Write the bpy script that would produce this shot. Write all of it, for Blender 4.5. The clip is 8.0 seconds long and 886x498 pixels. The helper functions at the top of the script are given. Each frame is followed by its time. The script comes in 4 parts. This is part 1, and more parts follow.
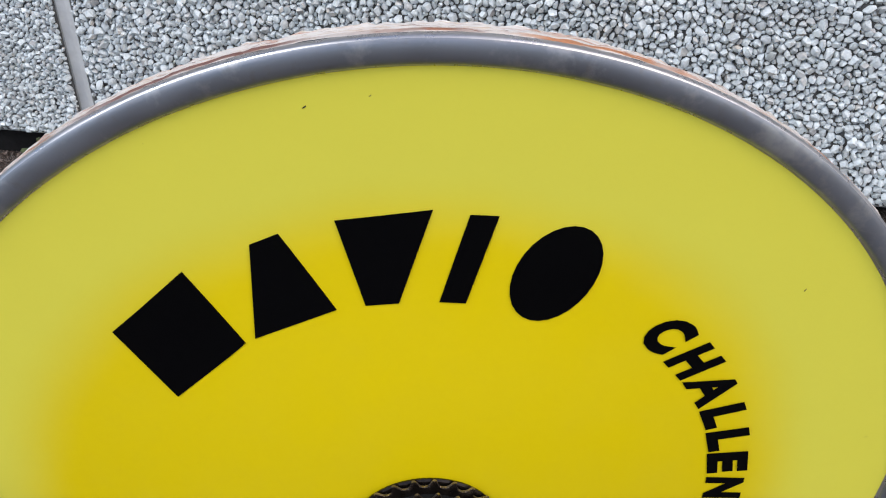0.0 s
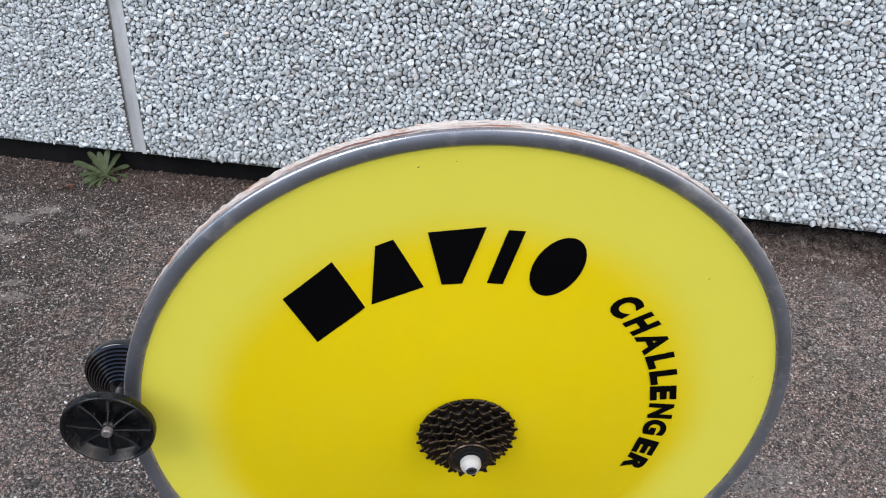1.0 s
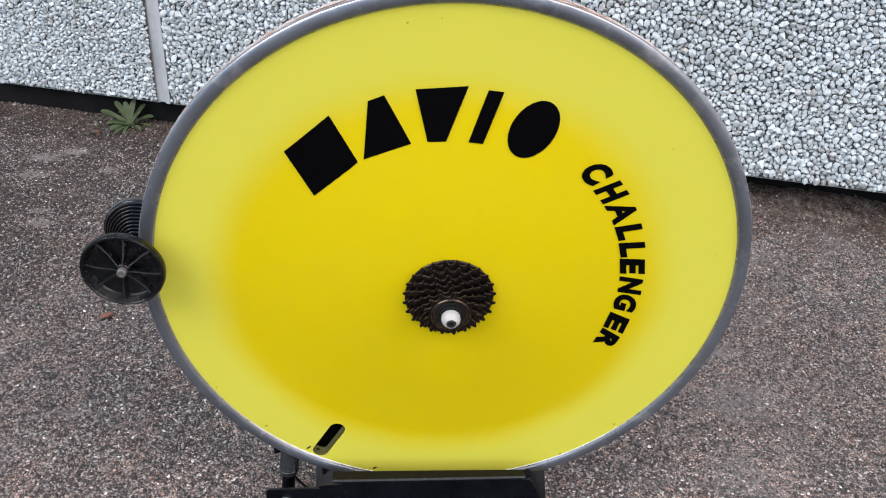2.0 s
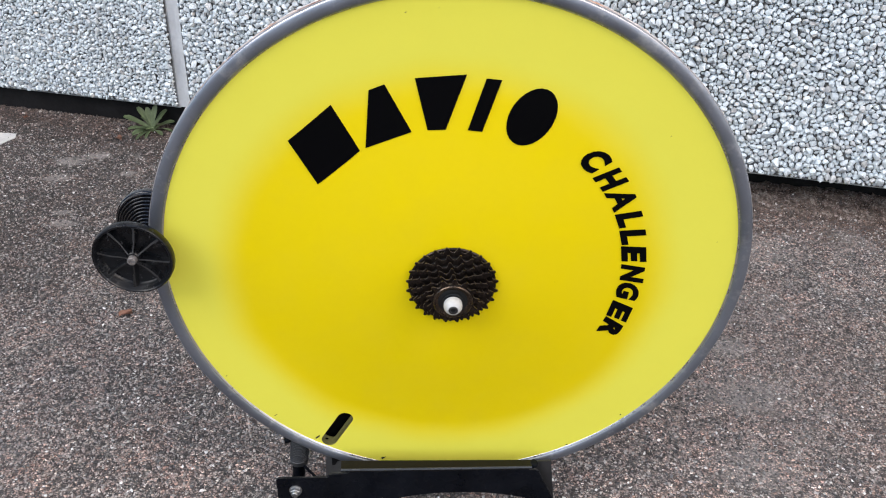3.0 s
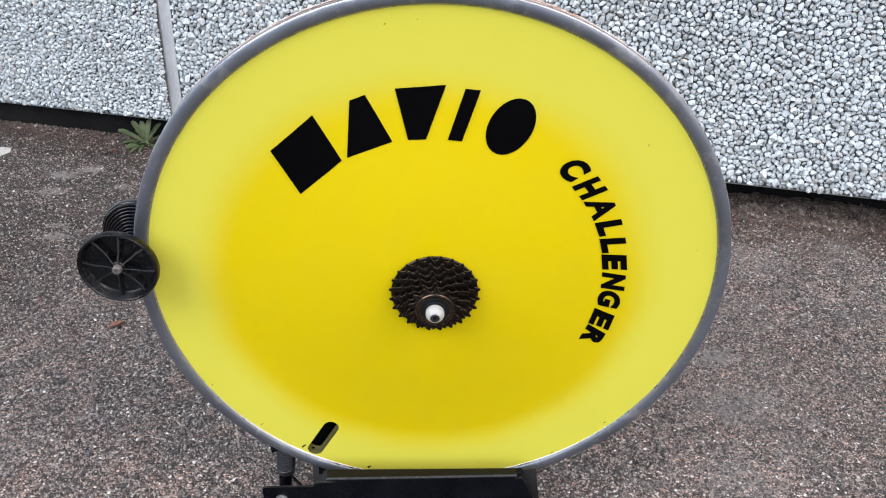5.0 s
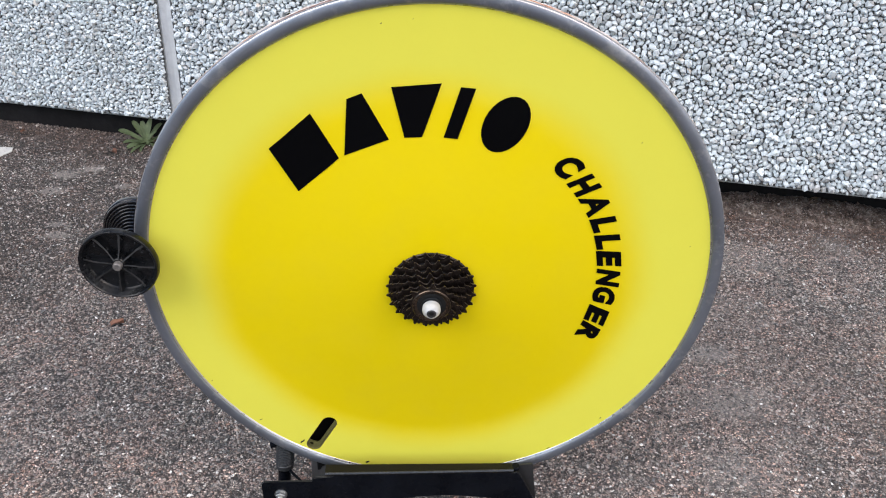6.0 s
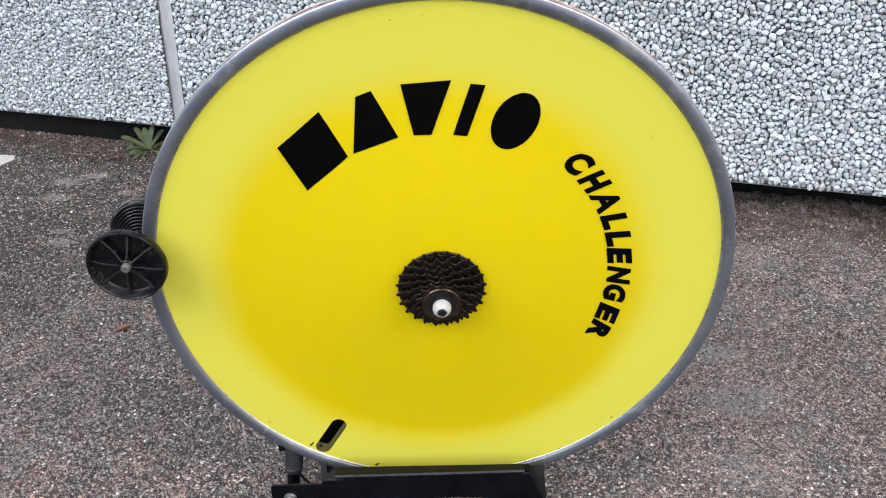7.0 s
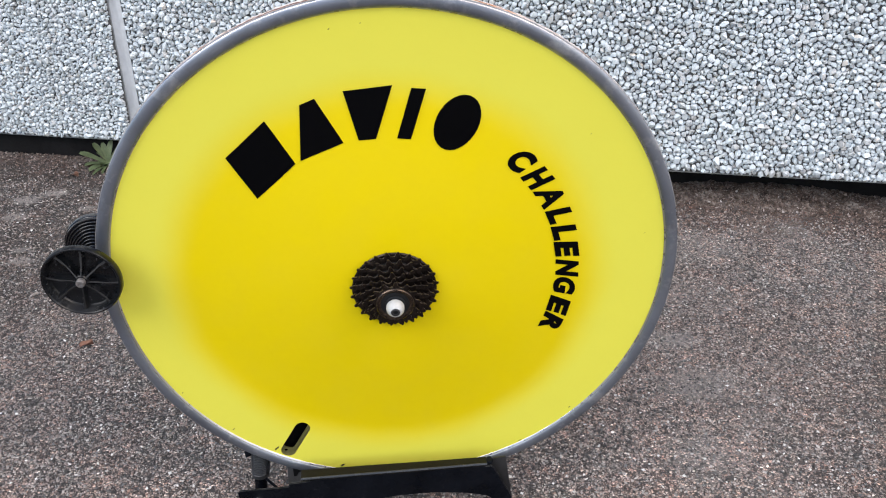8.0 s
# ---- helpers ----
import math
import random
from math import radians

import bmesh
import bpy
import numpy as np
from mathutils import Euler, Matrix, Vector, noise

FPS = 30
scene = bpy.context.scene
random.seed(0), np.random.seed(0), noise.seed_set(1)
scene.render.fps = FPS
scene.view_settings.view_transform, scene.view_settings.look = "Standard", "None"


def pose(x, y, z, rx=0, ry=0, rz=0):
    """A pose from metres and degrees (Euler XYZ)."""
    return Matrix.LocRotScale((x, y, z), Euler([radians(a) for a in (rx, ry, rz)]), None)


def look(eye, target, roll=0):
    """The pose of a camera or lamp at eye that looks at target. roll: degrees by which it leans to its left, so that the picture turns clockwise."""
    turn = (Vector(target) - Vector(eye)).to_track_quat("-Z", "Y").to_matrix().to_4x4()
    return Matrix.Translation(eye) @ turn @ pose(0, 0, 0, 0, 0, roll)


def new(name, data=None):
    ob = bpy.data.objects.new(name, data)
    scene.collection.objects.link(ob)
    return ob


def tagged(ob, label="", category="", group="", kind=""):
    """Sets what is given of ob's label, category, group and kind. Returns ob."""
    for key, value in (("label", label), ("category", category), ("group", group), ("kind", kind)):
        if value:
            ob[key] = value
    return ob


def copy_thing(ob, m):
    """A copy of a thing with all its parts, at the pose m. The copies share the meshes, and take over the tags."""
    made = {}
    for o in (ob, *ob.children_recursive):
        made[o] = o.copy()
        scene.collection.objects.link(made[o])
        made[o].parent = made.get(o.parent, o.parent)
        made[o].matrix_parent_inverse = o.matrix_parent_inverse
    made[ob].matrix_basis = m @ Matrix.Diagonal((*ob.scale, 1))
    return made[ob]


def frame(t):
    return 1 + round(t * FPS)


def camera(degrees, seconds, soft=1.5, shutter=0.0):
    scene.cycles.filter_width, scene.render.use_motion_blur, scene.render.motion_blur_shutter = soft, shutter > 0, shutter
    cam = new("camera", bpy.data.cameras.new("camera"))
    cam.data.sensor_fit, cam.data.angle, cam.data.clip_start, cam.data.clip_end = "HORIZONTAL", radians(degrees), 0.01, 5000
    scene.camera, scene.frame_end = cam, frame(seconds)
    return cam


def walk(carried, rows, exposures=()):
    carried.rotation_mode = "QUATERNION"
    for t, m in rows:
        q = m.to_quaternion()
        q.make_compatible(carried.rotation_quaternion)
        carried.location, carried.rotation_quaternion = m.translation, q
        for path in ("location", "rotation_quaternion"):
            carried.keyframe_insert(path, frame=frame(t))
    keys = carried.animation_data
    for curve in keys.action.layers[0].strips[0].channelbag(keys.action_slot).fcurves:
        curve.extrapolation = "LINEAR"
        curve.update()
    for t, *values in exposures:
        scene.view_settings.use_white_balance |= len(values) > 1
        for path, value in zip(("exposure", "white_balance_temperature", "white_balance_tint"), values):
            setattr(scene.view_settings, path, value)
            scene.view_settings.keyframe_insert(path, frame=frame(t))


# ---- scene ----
cam = camera(55.4, 8.0, soft=1.05)
METRES, EYE, TILT, LEAN, TURN = 0.588, 0.787, -34.7, 0.9, -3.11
ROWS = [
    (0.0, 0.0000, 0.0000, 0.0000, 0.00, 0.00, -0.00),
    (0.2, -0.0060, -0.0909, 0.0235, -0.28, -0.46, -0.35),
    (0.5, -0.0303, -0.1690, 0.0446, -0.89, -0.51, -0.42),
    (0.7, -0.0513, -0.2443, 0.0364, -1.35, -0.05, -0.43),
    (1.0, -0.1135, -0.4625, -0.0088, -2.27, 0.48, -0.82),
    (1.2, -0.1316, -0.5589, -0.0429, -2.61, 0.87, -1.38),
    (1.5, -0.1186, -0.5586, -0.1408, -2.43, 1.19, -2.36),
    (1.7, -0.0927, -0.5626, -0.2028, -1.93, 1.41, -2.70),
    (2.8, -0.0106, -0.6023, -0.2900, 0.77, 2.09, -2.39),
    (3.0, -0.0118, -0.6038, -0.2923, 0.85, 2.33, -2.58),
    (3.5, -0.0091, -0.6035, -0.2950, 0.87, 2.89, -2.74),
    (4.0, 0.0060, -0.6060, -0.2930, 0.74, 3.30, -2.59),
    (4.5, 0.0060, -0.6136, -0.2995, 0.64, 3.39, -2.30),
    (4.7, 0.0110, -0.6146, -0.3010, 0.73, 3.38, -2.34),
    (5.8, 0.0330, -0.6335, -0.3075, 1.04, 3.16, -2.43),
    (6.0, 0.0296, -0.6361, -0.3099, 0.95, 3.36, -2.37),
    (6.5, 0.0203, -0.6349, -0.3258, 0.98, 3.72, -2.14),
    (7.0, 0.0114, -0.6270, -0.3261, 0.94, 3.88, -1.77),
    (7.5, 0.0196, -0.6413, -0.3290, 0.75, 3.95, -1.05),
    (7.7, 0.0245, -0.6480, -0.3320, 0.47, 3.92, -0.48),
    (7.9, 0.0415, -0.6555, -0.3325, -0.33, 3.96, 0.60),
    (8.0, 0.0539, -0.6608, -0.3306, -0.62, 3.99, 0.93),
]
FIT = pose(0, 0, EYE, TILT, LEAN, TURN)
walk(cam, [(t, FIT @ pose(METRES * x, METRES * y, METRES * z, 90 + pitch, roll, yaw)) for t, x, y, z, yaw, pitch, roll in ROWS],
     exposures=[(0.0, 0.44), (0.5, 0.52), (1.0, 0.56), (1.5, 0.60), (3.0, 0.78), (8.0, 0.80)])

# ---- world and sun: a bright overcast day, the light strongest from the front left ----
SUN_UP, SUN_TURN = 46.0, -56.0
world = bpy.data.worlds.new("world")
scene.world = world
world.use_nodes = True
wn = world.node_tree.nodes
sky = wn.new("ShaderNodeTexSky")
sky.sky_type = "NISHITA"
sky.sun_disc = False
sky.sun_elevation, sky.sun_rotation = radians(SUN_UP), radians(180 + SUN_TURN)
sky.air_density, sky.dust_density, sky.ozone_density = 1.0, 2.6, 1.2
world.node_tree.links.new(sky.outputs[0], wn["Background"].inputs[0])
wn["Background"].inputs[1].default_value = 0.152
sun = new("sun", bpy.data.lights.new("sun", "SUN"))
sun.data.energy, sun.data.angle, sun.data.color = 1.72, radians(46), (1.0, 0.97, 0.94)
sun.matrix_world = look((0, 0, 0), (math.sin(radians(-SUN_TURN)) * math.cos(radians(SUN_UP)), math.cos(radians(SUN_TURN)) * math.cos(radians(SUN_UP)), -math.sin(radians(SUN_UP))))


# ---- materials ----
class Mat:
    """A node material with a few shortcuts."""

    def __init__(self, name, rough=0.5, metal=0.0, color=(0.5, 0.5, 0.5)):
        self.m = bpy.data.materials.new(name)
        self.m.use_nodes = True
        self.t = self.m.node_tree
        self.b = self.t.nodes["Principled BSDF"]
        self.b.inputs["Roughness"].default_value = rough
        self.b.inputs["Metallic"].default_value = metal
        self.b.inputs["Base Color"].default_value = (*color, 1)

    def n(self, kind, **values):
        node = self.t.nodes.new(kind)
        for k, v in values.items():
            node.inputs[k.replace("_", " ")].default_value = v
        return node

    def link(self, a, b):
        self.t.links.new(a, b)

    def coords(self):
        return self.n("ShaderNodeTexCoord").outputs["Object"]

    def noise(self, scale, detail=4.0, rough=0.55, vec=None):
        node = self.n("ShaderNodeTexNoise", Scale=scale, Detail=detail, Roughness=rough)
        self.link(vec or self.coords(), node.inputs["Vector"])
        return node.outputs["Fac"]

    def cells(self, scale, feature="F1", out="Distance", vec=None):
        node = self.n("ShaderNodeTexVoronoi", Scale=scale)
        node.feature = feature
        self.link(vec or self.coords(), node.inputs["Vector"])
        return node.outputs[out]

    def ramp(self, fac, *stops, smooth=False):
        node = self.n("ShaderNodeValToRGB")
        r = node.color_ramp
        r.interpolation = "EASE" if smooth else "LINEAR"
        while len(r.elements) < len(stops):
            r.elements.new(0.5)
        for e, (p, c) in zip(r.elements, stops):
            e.position = p
            e.color = (*c, 1) if isinstance(c, tuple) else (c, c, c, 1)
        self.link(fac, node.inputs[0])
        return node.outputs[0]

    def mix(self, fac, a, b, how="MIX"):
        node = self.n("ShaderNodeMix")
        node.data_type, node.blend_type = "RGBA", how
        for s, i in ((fac, 0), (a, 6), (b, 7)):
            if isinstance(s, tuple):
                node.inputs[i].default_value = (*s, 1)
            elif isinstance(s, (int, float)):
                node.inputs[i].default_value = s
            else:
                self.link(s, node.inputs[i])
        return node.outputs[2]

    def math(self, how, a, b=0.0):
        node = self.n("ShaderNodeMath")
        node.operation = how
        for i, s in enumerate((a, b)):
            if isinstance(s, (int, float)):
                node.inputs[i].default_value = s
            else:
                self.link(s, node.inputs[i])
        return node.outputs[0]

    def color(self, s):
        self.link(s, self.b.inputs["Base Color"])

    def rough(self, s):
        self.link(s, self.b.inputs["Roughness"])

    def bump(self, height, strength=0.3, dist=0.001, after=None):
        node = self.n("ShaderNodeBump", Strength=strength, Distance=dist)
        self.link(height, node.inputs["Height"])
        if after:
            self.link(after, node.inputs["Normal"])
        self.link(node.outputs[0], self.b.inputs["Normal"])
        return node.outputs[0]


def yellow_paint():
    """Lemon yellow skin with a deeper sprayed centre; the axis is the object's y."""
    k = Mat("sprayed_yellow", 0.42)
    xyz = k.n("ShaderNodeSeparateXYZ")
    k.link(k.coords(), xyz.inputs[0])
    r = k.math("SQRT", k.math("ADD", k.math("POWER", k.math("ADD", xyz.outputs[0], 0.007), 2.0), k.math("POWER", k.math("ADD", xyz.outputs[2], 0.008), 2.0)))
    r = k.math("ADD", r, k.math("MULTIPLY", k.math("SUBTRACT", k.noise(9, 3), 0.5), 0.022))
    t = k.math("DIVIDE", k.math("SUBTRACT", r, 0.206), 0.051)
    c = k.ramp(t, (0.0, (0.672, 0.524, 0.001)), (1.0, (0.675, 0.64, 0.074)), smooth=True)
    c = k.mix(k.ramp(k.noise(22, 6), (0.3, 0.0), (0.8, 0.10)), c, (0.60, 0.52, 0.06))
    specks = k.ramp(k.cells(60), (0.0, 1.0), (0.035, 0.0))
    keep = k.ramp(k.noise(14, 2), (0.64, 0.0), (0.67, 0.7))
    c = k.mix(k.mix(1.0, specks, keep, "MULTIPLY"), c, (0.14, 0.12, 0.03))
    k.color(c)
    k.rough(k.ramp(k.noise(40, 5), (0.3, 0.36), (0.8, 0.52)))
    k.bump(k.noise(260, 3), 0.06, 0.0004)
    k.b.inputs["Specular IOR Level"].default_value = 0.11
    return k.m


def plain(name, color, rough=0.5, metal=0.0, dark=0.7, scale=60.0, bump=0.1, dist=0.0004, coat=0.0, spec=0.5):
    """A surface with cloudy stain, fine grain and uneven gloss."""
    k = Mat(name, rough, metal)
    low = tuple(v * dark for v in color)
    c = k.mix(k.ramp(k.noise(scale * 0.25, 5), (0.35, 0.0), (0.7, 1.0)), color, low)
    c = k.mix(k.ramp(k.noise(scale * 4, 4), (0.4, 0.0), (0.75, 0.35)), c, tuple(v * dark * 0.8 for v in color))
    k.color(c)
    k.rough(k.ramp(k.noise(scale, 5), (0.3, max(0.03, rough - 0.1)), (0.75, min(1.0, rough + 0.12))))
    k.bump(k.noise(scale * 8, 4), bump, dist)
    k.b.inputs["Coat Weight"].default_value = coat
    k.b.inputs["Specular IOR Level"].default_value = spec
    return k.m


def scuffed_enamel():
    """Black enamel with short pale scuffs and thin dust."""
    k = Mat("black_enamel", 0.26)
    wide = k.n("ShaderNodeMapping")
    wide.inputs["Scale"].default_value = (1.0, 1.0, 2.6)
    k.link(k.coords(), wide.inputs["Vector"])
    v = wide.outputs[0]
    c = k.mix(k.ramp(k.noise(25, 5), (0.35, 0.0), (0.7, 1.0)), (0.0022, 0.0028, 0.0045), (0.005, 0.006, 0.009))
    scuff = k.mix(1.0, k.ramp(k.noise(140, 5, 0.6, v), (0.60, 0.0), (0.66, 1.0)), k.ramp(k.noise(16, 3, 0.5), (0.52, 0.0), (0.62, 1.0)), "MULTIPLY")
    c = k.mix(k.math("MULTIPLY", scuff, 0.12), c, (0.16, 0.165, 0.17))
    k.color(c)
    k.rough(k.ramp(k.noise(60, 5), (0.3, 0.18), (0.75, 0.40)))
    k.bump(k.noise(200, 4), 0.05, 0.0003)
    k.b.inputs["Specular IOR Level"].default_value = 0.07
    return k.m


def dusty_plastic():
    """Moulded black plastic, half glossy, with grey dust left in wiped streaks."""
    k = Mat("black_plastic", 0.3)
    c = k.mix(k.ramp(k.noise(12, 5), (0.35, 0.0), (0.7, 1.0)), (0.0030, 0.0034, 0.0042), (0.008, 0.009, 0.011))
    streak = k.n("ShaderNodeMapping")
    streak.inputs["Rotation"].default_value = (0.0, 0.6, 0.0)
    streak.inputs["Scale"].default_value = (1.0, 1.0, 3.2)
    k.link(k.coords(), streak.inputs["Vector"])
    dust = k.ramp(k.noise(55, 6, 0.65, streak.outputs[0]), (0.54, 0.0), (0.74, 0.40))
    c = k.mix(dust, c, (0.055, 0.057, 0.060))
    c = k.mix(k.ramp(k.noise(240, 4, 0.6), (0.64, 0.0), (0.72, 0.5)), c, (0.11, 0.11, 0.115))
    k.color(c)
    k.rough(k.ramp(k.noise(45, 5), (0.35, 0.16), (0.7, 0.42)))
    k.bump(k.noise(360, 4), 0.08, 0.0003)
    k.b.inputs["Specular IOR Level"].default_value = 0.28
    return k.m


def rim_metal():
    k = Mat("worn_aluminium", 0.38, 0.8)
    c = k.mix(k.ramp(k.noise(8, 3), (0.38, 0.0), (0.66, 1.0)), (0.232, 0.254, 0.298), (0.160, 0.175, 0.208))
    c = k.mix(k.ramp(k.noise(34, 5, 0.65), (0.54, 0.0), (0.68, 0.55)), c, (0.44, 0.45, 0.46))
    c = k.mix(k.ramp(k.noise(160, 5), (0.60, 0.0), (0.80, 0.4)), c, (0.16, 0.14, 0.13))
    k.color(c)
    k.rough(k.ramp(k.noise(70, 5), (0.3, 0.38), (0.75, 0.56)))
    k.bump(k.noise(500, 3), 0.10, 0.0003)
    return k.m


def rim_bed():
    """Bare rim bed with dried white glue and rust-brown residue, streaked along the rim."""
    k = Mat("glue_residue", 0.5)
    stretch = k.n("ShaderNodeMapping")
    stretch.inputs["Scale"].default_value = (1.0, 9.0, 1.0)
    k.link(k.coords(), stretch.inputs["Vector"])
    v = stretch.outputs[0]
    c = k.mix(k.ramp(k.noise(20, 6, 0.65, v), (0.55, 0.0), (0.64, 1.0)), (0.72, 0.69, 0.66), (0.50, 0.19, 0.08))
    c = k.mix(k.ramp(k.noise(60, 6, 0.6, v), (0.52, 0.0), (0.64, 0.9)), c, (0.62, 0.50, 0.40))
    c = k.mix(k.ramp(k.noise(110, 5, 0.6, v), (0.58, 0.0), (0.68, 0.9)), c, (0.17, 0.07, 0.045))
    # a dark rusty line of old glue close behind the front edge
    xyz = k.n("ShaderNodeSeparateXYZ")
    k.link(k.coords(), xyz.inputs[0])
    line = k.math("ABSOLUTE", k.math("SUBTRACT", k.math("ADD", xyz.outputs[1], k.math("MULTIPLY", k.math("SUBTRACT", k.noise(26, 4, 0.6), 0.5), 0.0050)), 0.0036))
    c = k.mix(k.mix(1.0, k.ramp(k.math("MULTIPLY", line, 100.0), (0.12, 0.95), (0.22, 0.0)), k.ramp(k.noise(7, 4, 0.6), (0.46, 0.15), (0.56, 1.0)), "MULTIPLY"), c, k.mix(k.ramp(k.noise(9, 4), (0.46, 0.0), (0.56, 1.0)), (0.16, 0.060, 0.045), (0.46, 0.18, 0.07)))
    k.color(c)
    k.bump(k.noise(160, 5, 0.6, v), 0.7, 0.0012)
    return k.m


SMEARS = [(-0.8176, 1.3083, 0.040, 0.55), (-0.7626, 1.3373, 0.036, 0.6), (-0.6699, 1.2522, 0.026, 0.5), (-0.8154, 1.2297, 0.036, 0.5), (-0.7498, 1.0842, 0.026, 0.4), (-0.7356, 1.0400, 0.032, 0.5), (0.450, 0.660, 0.045, 0.45), (0.602, 0.943, 0.10, 0.22), (0.790, 1.005, 0.12, 0.28), (0.480, 0.790, 0.06, 0.22), (0.452, 0.545, 0.085, 0.34), (0.415, 0.400, 0.075, 0.24)]


def asphalt():
    """Old asphalt: brown, grey and pale chippings in a dark binder, with wide paler and darker areas."""
    k = Mat("asphalt", 0.9)
    big = k.cells(235, "F1", "Color")
    small = k.cells(500, "F1", "Color")
    edge = k.cells(235, "DISTANCE_TO_EDGE")
    sep = k.n("ShaderNodeSeparateColor")
    k.link(big, sep.inputs[0])
    sep2 = k.n("ShaderNodeSeparateColor")
    k.link(small, sep2.inputs[0])
    stone = k.ramp(sep.outputs[0], (0.0, (0.022, 0.021, 0.022)), (0.25, (0.062, 0.058, 0.058)), (0.42, (0.16, 0.155, 0.155)), (0.56, (0.31, 0.205, 0.170)), (0.72, (0.29, 0.280, 0.272)), (0.86, (0.47, 0.36, 0.31)), (0.965, (0.56, 0.50, 0.45)), (1.0, (0.95, 0.93, 0.90)))
    grit = k.ramp(sep2.outputs[1], (0.0, (0.020, 0.019, 0.020)), (0.35, (0.10, 0.085, 0.080)), (0.60, (0.24, 0.20, 0.185)), (0.86, (0.42, 0.37, 0.345)), (0.97, (0.56, 0.52, 0.49)), (1.0, (0.90, 0.88, 0.86)))
    c = k.mix(k.ramp(k.noise(160, 2), (0.42, 0.0), (0.58, 1.0)), stone, grit)
    c = k.mix(k.ramp(edge, (0.0, 0.95), (0.16, 0.0)), c, (0.020, 0.018, 0.018))
    # dark pits and clots of stones, about a centimetre across
    c = k.mix(k.ramp(k.noise(125, 3, 0.6), (0.38, 0.92), (0.47, 0.0)), c, (0.034, 0.030, 0.030))
    c = k.mix(k.ramp(k.noise(75, 4, 0.6), (0.56, 0.0), (0.68, 0.35)), c, (0.40, 0.345, 0.32))
    wide = k.ramp(k.noise(2.4, 5, 0.6), (0.30, (1.20, 1.17, 1.16)), (0.5, (1.56, 1.50, 1.46)), (0.72, (1.98, 1.88, 1.80)))
    c = k.mix(1.0, c, wide, "MULTIPLY")
    drift = k.ramp(k.noise(16, 5, 0.65), (0.34, (0.72, 0.79, 0.80)), (0.5, (0.98, 0.98, 0.98)), (0.66, (1.28, 1.14, 1.08)))
    c = k.mix(1.0, c, drift, "MULTIPLY")
    smear = k.ramp(k.noise(7.5, 6, 0.62), (0.60, 0.0), (0.70, 0.30))
    c = k.mix(smear, c, (0.32, 0.305, 0.295))
    # wide shade put into the colour on the joint's side; faint darker patch opposite
    for place, near, wide_, strong, left in (((-1.00, 1.27, 0.0), 0.38, 0.74, 1.0, 0.38), ((0.72, 0.50, 0.0), 0.06, 0.30, 0.8, 0.66)):
        spot = k.n("ShaderNodeVectorMath")
        spot.operation = "DISTANCE"
        k.link(k.coords(), spot.inputs[0])
        spot.inputs[1].default_value = place
        edge_noise = k.math("MULTIPLY", k.math("SUBTRACT", k.noise(5, 6, 0.6), 0.5), 0.55 if near > 0.1 else 0.25)
        c = k.mix(k.ramp(k.math("ADD", spot.outputs["Value"], edge_noise), (near, strong), (wide_, 0.0)), c, k.mix(1.0, c, (left, left * 0.98, left * 0.96), "MULTIPLY"))
    smear2 = k.ramp(k.noise(13, 5, 0.6), (0.63, 0.0), (0.70, 0.5))
    c = k.mix(smear2, c, (0.27, 0.255, 0.245))
    # a stretch worn smooth and pale, its pits still dark
    worn = k.n("ShaderNodeVectorMath")
    worn.operation = "DISTANCE"
    k.link(k.coords(), worn.inputs[0])
    worn.inputs[1].default_value = (0.46, 0.56, 0.0)
    far = k.math("ADD", worn.outputs["Value"], k.math("MULTIPLY", k.math("SUBTRACT", k.noise(8, 6, 0.65), 0.5), 0.36))
    pits = k.ramp(k.noise(210, 3, 0.6), (0.42, 0.0), (0.48, 1.0))
    c = k.mix(k.mix(1.0, k.ramp(far, (0.10, 0.64), (0.30, 0.0)), pits, "MULTIPLY"), c, k.mix(0.72, (0.47, 0.405, 0.37), k.mix(1.0, c, (1.8, 1.68, 1.62), "MULTIPLY")))
    dark = k.ramp(k.noise(190, 2, 0.5), (0.34, 0.85), (0.41, 0.0))
    c = k.mix(k.mix(1.0, dark, k.ramp(far, (0.16, 1.0), (0.42, 0.0)), "MULTIPLY"), c, (0.040, 0.034, 0.032))
    # cement dropped and trodden flat
    for x, y, wide_, strong in SMEARS:
        place = k.n("ShaderNodeMapping")
        place.vector_type = "TEXTURE"
        place.inputs["Location"].default_value = (x, y, 0.0)
        place.inputs["Scale"].default_value = (wide_, wide_ * 0.62, 1.0)
        k.link(k.coords(), place.inputs["Vector"])
        far = k.n("ShaderNodeVectorMath")
        far.operation = "LENGTH"
        k.link(place.outputs[0], far.inputs[0])
        d = k.math("ADD", far.outputs["Value"], k.math("MULTIPLY", k.math("SUBTRACT", k.noise(70, 5, 0.65), 0.5), 1.9))
        c = k.mix(k.ramp(d, (0.45, strong), (1.05, 0.0)), c, (0.40, 0.375, 0.355))
    # brown dirt washed along the wall's foot
    xyz = k.n("ShaderNodeSeparateXYZ")
    k.link(k.coords(), xyz.inputs[0])
    off = k.math("SUBTRACT", k.math("ADD", xyz.outputs[1], k.math("MULTIPLY", xyz.outputs[0], 0.2864)), 1.2961)
    off = k.math("ADD", k.math("MULTIPLY", off, 3.2), k.math("MULTIPLY", k.math("SUBTRACT", k.noise(11, 6, 0.65), 0.5), 1.6))
    c = k.mix(k.ramp(k.math("ADD", off, 0.85), (0.35, 0.0), (0.85, 0.9)), c, k.mix(1.0, c, (0.44, 0.31, 0.25), "MULTIPLY"))
    k.color(c)
